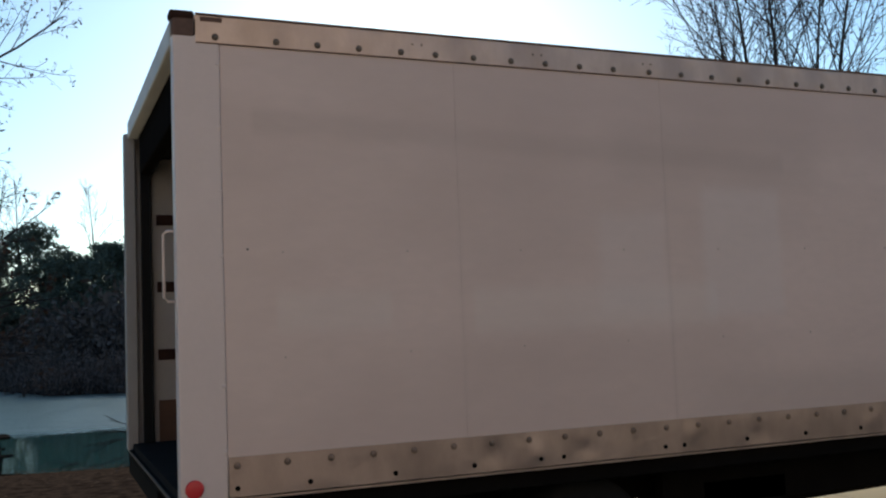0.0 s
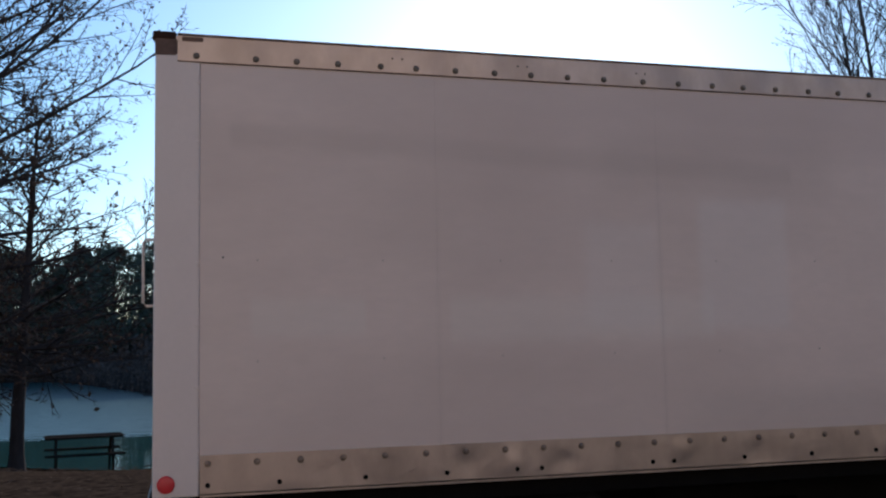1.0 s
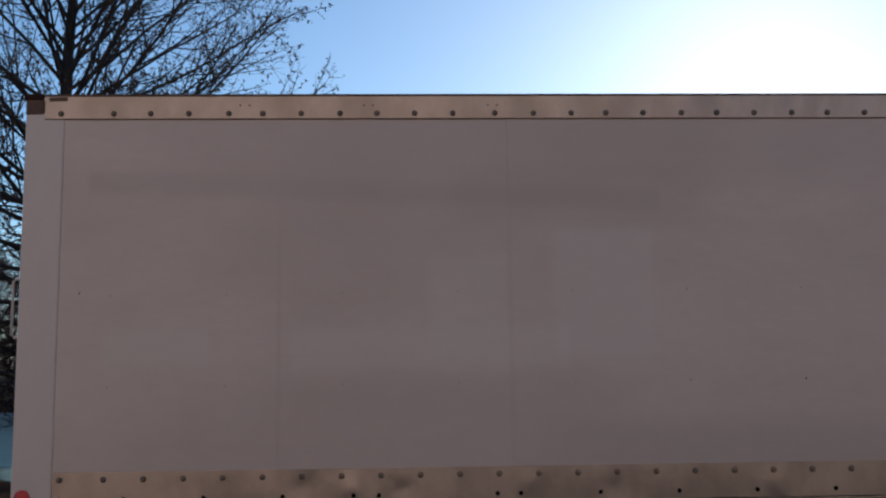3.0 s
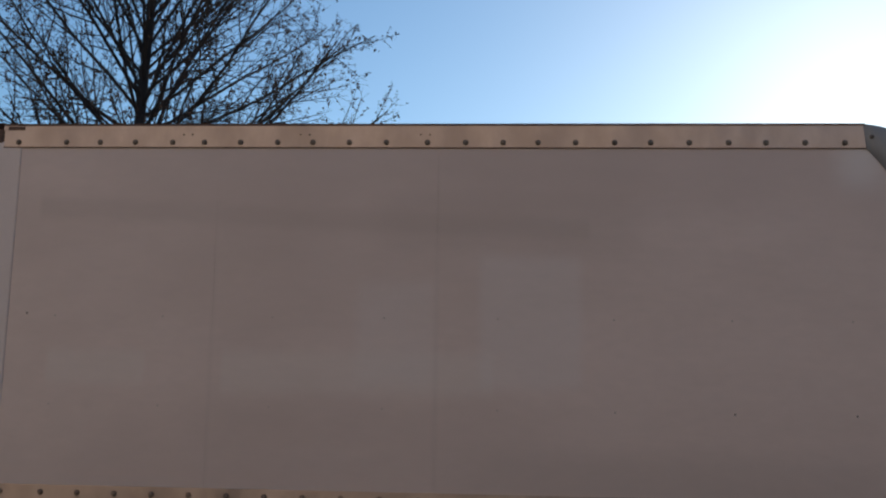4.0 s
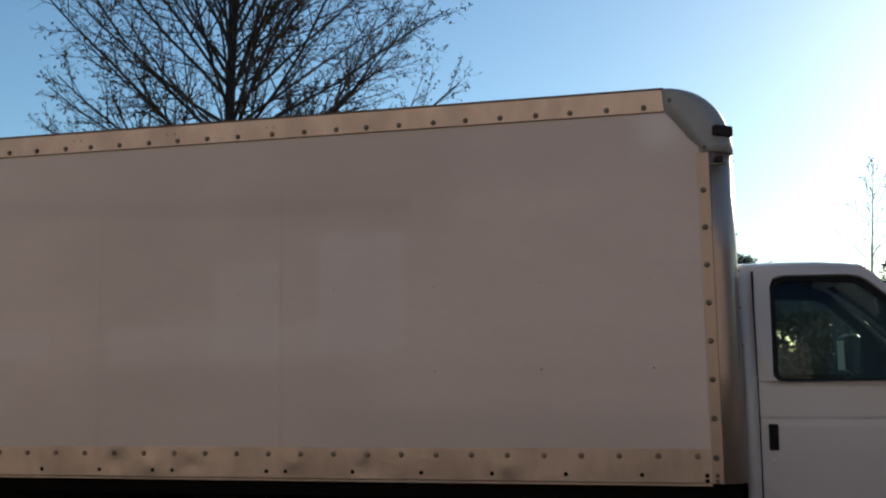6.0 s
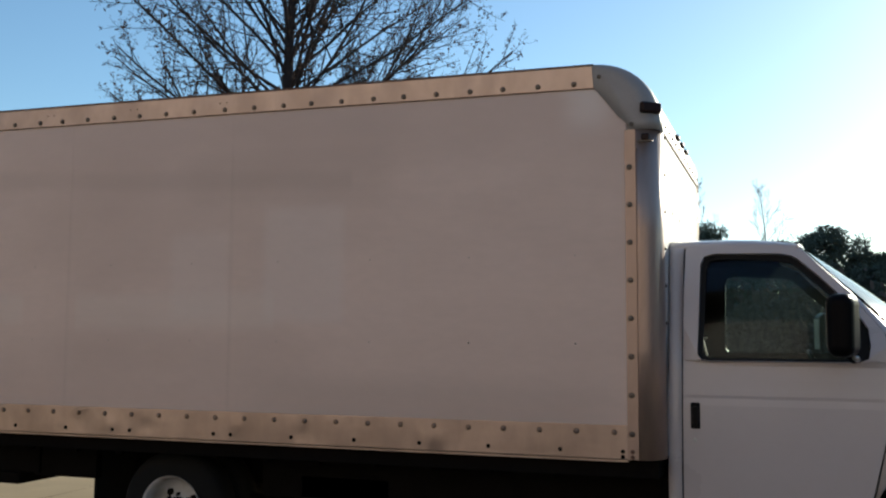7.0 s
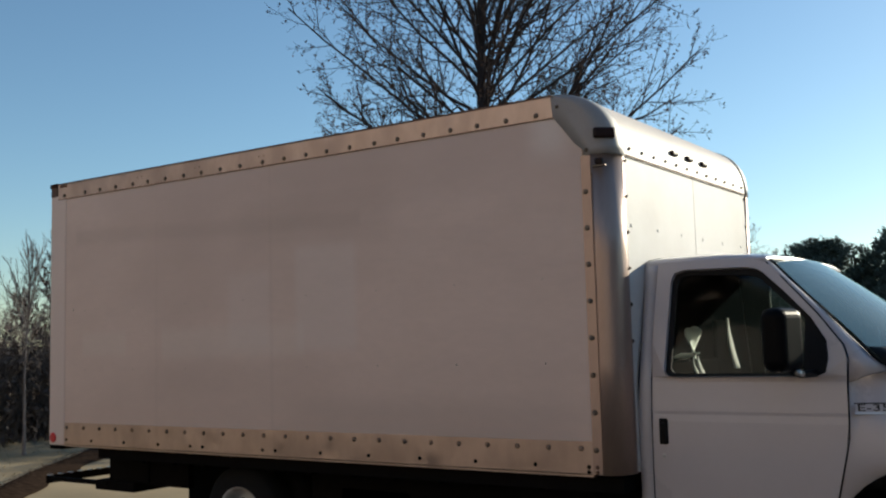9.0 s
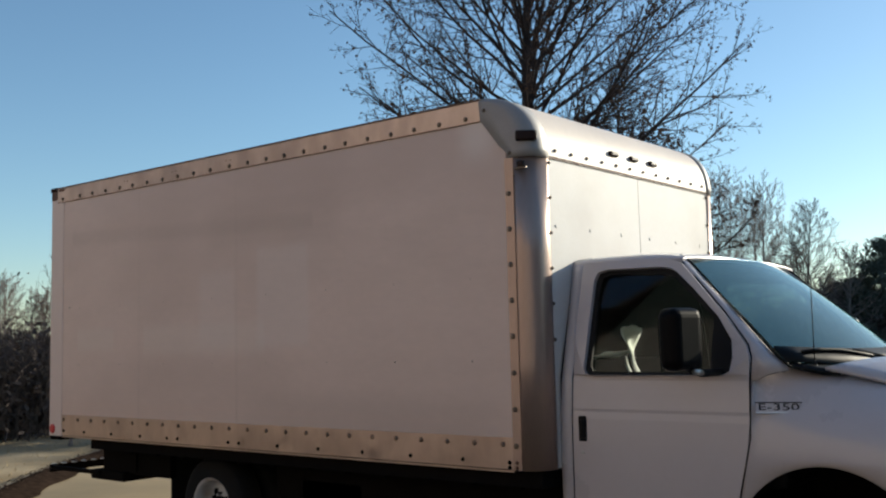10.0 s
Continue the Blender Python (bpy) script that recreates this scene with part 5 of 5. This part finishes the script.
def pine(label, at, seed, height, spread, bare=0.14, group="pines across the pond"):
    rng = random.Random(seed)
    root = thing("pine_tree", label, "tree", (*at, ground_z(*at) - 0.05), 0, group)
    tubes, tufts = Tubes(), []
    pts, radii = curve_branch(rng, Vector((0, 0, 0)), Vector((0, 0, 1)), height * 0.92, 0.2, 0.05, 10, 0.04, 0.03)
    tubes.add(pts, radii, 7)
    low = bare * height
    for k in range(46):
        # a rounded head: limbs end on a dome
        t = (k + rng.random()) / 46
        az = 2.4 * k + rng.uniform(-0.5, 0.5)
        z = low + (height - low) * t
        wide = spread * 0.78 * math.sqrt(max(0.04, 1 - (1.55 * t - 0.55) ** 2)) * rng.uniform(0.78, 1.08)
        end = Vector((math.cos(az) * wide, math.sin(az) * wide, z))
        q = Vector((0, 0, max(low * 0.7, z - wide * 0.45)))
        tubes.add([q, q.lerp(end, 0.5) + Vector((0, 0, 0.1)), end], [0.05, 0.03, 0.012], 4)
        for c in range(6):
            cc = q.lerp(end, rng.uniform(0.45, 1.02)) + rand_dir(rng) * 0.10 * spread
            size = rng.uniform(0.11, 0.20) * spread
            for _ in range(64):
                o = rand_dir(rng)
                tufts.append((cc + Vector((o.x, o.y, o.z * 0.75)) * size * rng.uniform(0.5, 1.0), rng.uniform(0.13, 0.25), (o + rand_dir(rng) * 0.7).normalized(), rand_dir(rng) * 0.6))
    mesh_part("trunk", tubes.mesh("trunk"), BARK, root, "", True)
    tagged(mesh_part("crown", quads_mesh("crown", tufts), NEEDLE, root, "dark green needle clumps"), kind="stuff")
    return root


PINES = [(-1.3, 80, 12.9, 4.9), (-6.0, 82, 12.2, 5.0), (1.8, 84, 9.6, 4.2), (5.0, 80, 10.4, 4.2), (8.4, 80, 11.2, 4.6), (12.0, 81, 8.2, 3.8), (22.5, 80, 10.5, 4.2), (16, 84, 7.4, 3.6),
         (-13.4, 83, 12.0, 4.2), (-18.8, 85, 8.0, 3.6), (-15.2, 82, 12.3, 4.5), (-10.8, 86, 8.4, 3.8), (-9.0, 84, 12.0, 4.2), (-21.5, 88, 7.2, 3.4)]
for k, (x, y, h, s) in enumerate(PINES):
    pine("dark rounded pine across the pond", (x, y), 100 + k, h * 0.765, s, 0.46 if 7 < x < 13 else 0.30 if 4.9 < x < 7 else 0.14)


def scrub(name, label, line, depth, height, count, seed, size=(0.10, 0.30), material=SHRUB, twigs=0, lean=0.3, thin=1.0, least=0.35, fill=9):
    rng = random.Random(seed)
    tubes, leaves = Tubes(), []
    for k in range(count):
        t = rng.random() * (len(line) - 1)
        j = int(t)
        a, b = Vector((*line[j], 0)), Vector((*line[min(j + 1, len(line) - 1)], 0))
        p = a.lerp(b, t - j) + Vector((rng.uniform(-1, 1), rng.uniform(-1, 1), 0)) * depth
        p.z = ground_z(p.x, p.y)
        h = height * rng.uniform(least, 1.0) * (0.75 + 0.5 * noise.noise(Vector((p.x * 0.15, p.y * 0.15, seed))))
        top = p + Vector((rng.uniform(-lean, lean) * h, rng.uniform(-lean, lean) * h, h))
        tubes.add([p, p.lerp(top, 0.5) + rand_dir(rng) * 0.1 * h, top], [0.03 * thin, 0.02 * thin, 0.008 * thin], 3)
        for _ in range(twigs):
            q = p.lerp(top, rng.uniform(0.15, 0.95))
            e = q + (rand_dir(rng) + Vector((0, 0, 0.5))) * h * rng.uniform(0.15, 0.38)
            tubes.add([q, q.lerp(e, 0.5) + rand_dir(rng) * 0.05 * h, e], [0.008, 0.006, 0.003], 3)
        for _ in range(fill):
            leaves.append((p.lerp(top, rng.uniform(0.1, 1.0)) + rand_dir(rng) * 0.22 * h, rng.uniform(*size) * min(1.6, 0.5 + h * 0.25), rand_dir(rng), rand_dir(rng)))
    me = tubes.mesh(name)
    root = thing(name, label, "scrub", kind="stuff")
    tagged(mesh_part("stems", me, HEDGEM if material is HEDGEM else BARK, root), kind="stuff")
    tagged(mesh_part("twigs", quads_mesh("twigs", leaves), material, root), kind="stuff")
    return root


scrub("far_scrub", "dark brown scrub and undergrowth along the far shore", [(60, 52), (40, 46), (10, 44.5), (1.5, 47), (-2, 60), (-7, 77), (-30, 88), (-70, 82)], 2.6, 1.8, 3000, 21, (0.06, 0.14), twigs=4, fill=26)
scrub("far_woods", "dark far woods behind the pond", [(80, 80), (40, 66), (12, 60), (4, 66), (-3, 84), (-30, 100), (-80, 96)], 5.0, 4.9, 3600, 22, (0.12, 0.26), fill=10)
scrub("far_thicket", "dense dark thicket between the pines", [(9, 81), (3, 82), (-3, 83), (-8, 84), (-12, 85)], 2.5, 3.2, 1200, 24, (0.14, 0.30), twigs=6, fill=14)
scrub("low_thicket", "low dark thicket along the far bank", [(-12, 84), (-18, 85), (-26, 88), (-34, 92)], 2.5, 5.0, 1300, 26, (0.14, 0.30), twigs=4, fill=14)
scrub("hedge_row", "dark tangled hedge of bare brush at the lot's edge", [(-14.5, 18), (-12.6, 12), (-11.4, 7), (-11.0, 3), (-11.2, -4)], 1.5, 2.7, 3000, 23, (0.04, 0.09), HEDGEM, twigs=4, lean=0.6, thin=0.4, least=0.6, fill=18)
scrub("west_woods", "hazy bare woods beyond the lawn", [(-34, -14), (-38, 4), (-40, 20), (-44, 44)], 4.0, 7.0, 900, 25, (0.04, 0.10), HEDGEM, twigs=7, lean=0.4)


shrub = thing("shrub", "bare shrub leaning out over the pond", "shrub", (3.6, 14.4, ground_z(3.6, 14.4) - 0.03))
rng, tubes, none = random.Random(31), Tubes(), []
for d, n in (((-0.80, 0.10, 0.50), 3.6), ((-0.75, 0.22, 0.46), 3.9), ((-0.5, 0.3, 0.8), 2.6), ((0.3, 0.2, 0.9), 2.2)):
    limb(rng, tubes, none, Vector((0, 0, 0)), Vector(d).normalized(), n, 0.035, 2, dict(kids=(0, 4, 6), wander=0.10, lift=-0.09, leafy=0, fork=(15, 35), ratio=(0.35, 0.6), thick=1.3))
mesh_part("stems", tubes.mesh("stems"), BARK, shrub, "", True)


# ---- picnic table by the water ----
def picnic_table(at, rz):
    t = thing("picnic_table", "dark weathered picnic table with fixed benches on the shore", "picnic table", (*at, ground_z(*at)), rz)
    for k in range(5):
        soften(part("plank", box_bm(-0.7, 0.7, -0.36 + 0.146 * k, -0.225 + 0.146 * k, 0.71, 0.75), BENCHW, t), 0.004, 1)
    for y in (-0.72, 0.58):
        soften(part("bench_plank", box_bm(-0.7, 0.7, y, y + 0.14, 0.42, 0.46), BENCHW, t), 0.004, 1)
    for x in (-0.5, 0.5):
        for s in (-1, 1):
            bm = bmesh.new()
            lattice(bm, [[(x - 0.02, s * 0.25, 0.71), (x - 0.02, s * 0.32, 0.71)], [(x - 0.02, s * 0.55, 0.0), (x - 0.02, s * 0.64, 0.0)]])
            thicken(part("leg", bm, BENCHW, t), 0.04, (-1, 0, 0))
        part("bench_arm", box_bm(x - 0.02, x + 0.02, -0.72, 0.72, 0.36, 0.42), BENCHW, t)
    return t


picnic_table((-1.8, 15.4), 8)

# dry grass tufts and leaf litter past the kerbs
rng = random.Random(77)
litter = []
while len(litter) < 6000:
    x, y = rng.uniform(-9, 8), rng.uniform(4.9, 17.5)
    if not in_lot(x, y):
        s = rng.uniform(0.015, 0.04)
        a = rand_dir(rng)
        litter.append((Vector((x, y, ground_z(x, y) + 0.02 + rng.random() * 0.03)), s, Vector((a.x, a.y, a.z * 0.15)).normalized(), Vector((-a.y, a.x, rng.uniform(-0.2, 0.2)))))
leafs = mesh_part("leaf_litter", quads_mesh("leaf_litter", litter), LITTER)
tagged(leafs, "fallen brown leaves scattered on the bank", "leaves", kind="stuff")
blades = []
while len(blades) < 5000:
    x, y = rng.uniform(-17, 0), rng.uniform(-3, 13)
    if not in_lot(x, y) and y + 0.8 * x < 3:
        a = (Vector((0, 0, 1)) + rand_dir(rng) * 0.6).normalized()
        blades.append((Vector((x, y, ground_z(x, y) + 0.03)), rng.uniform(0.015, 0.035), a, rand_dir(rng) * 0.35))
tagged(mesh_part("dry_grass", quads_mesh("dry_grass", blades), TUFT), "tan dormant grass blades", "grass", kind="stuff")
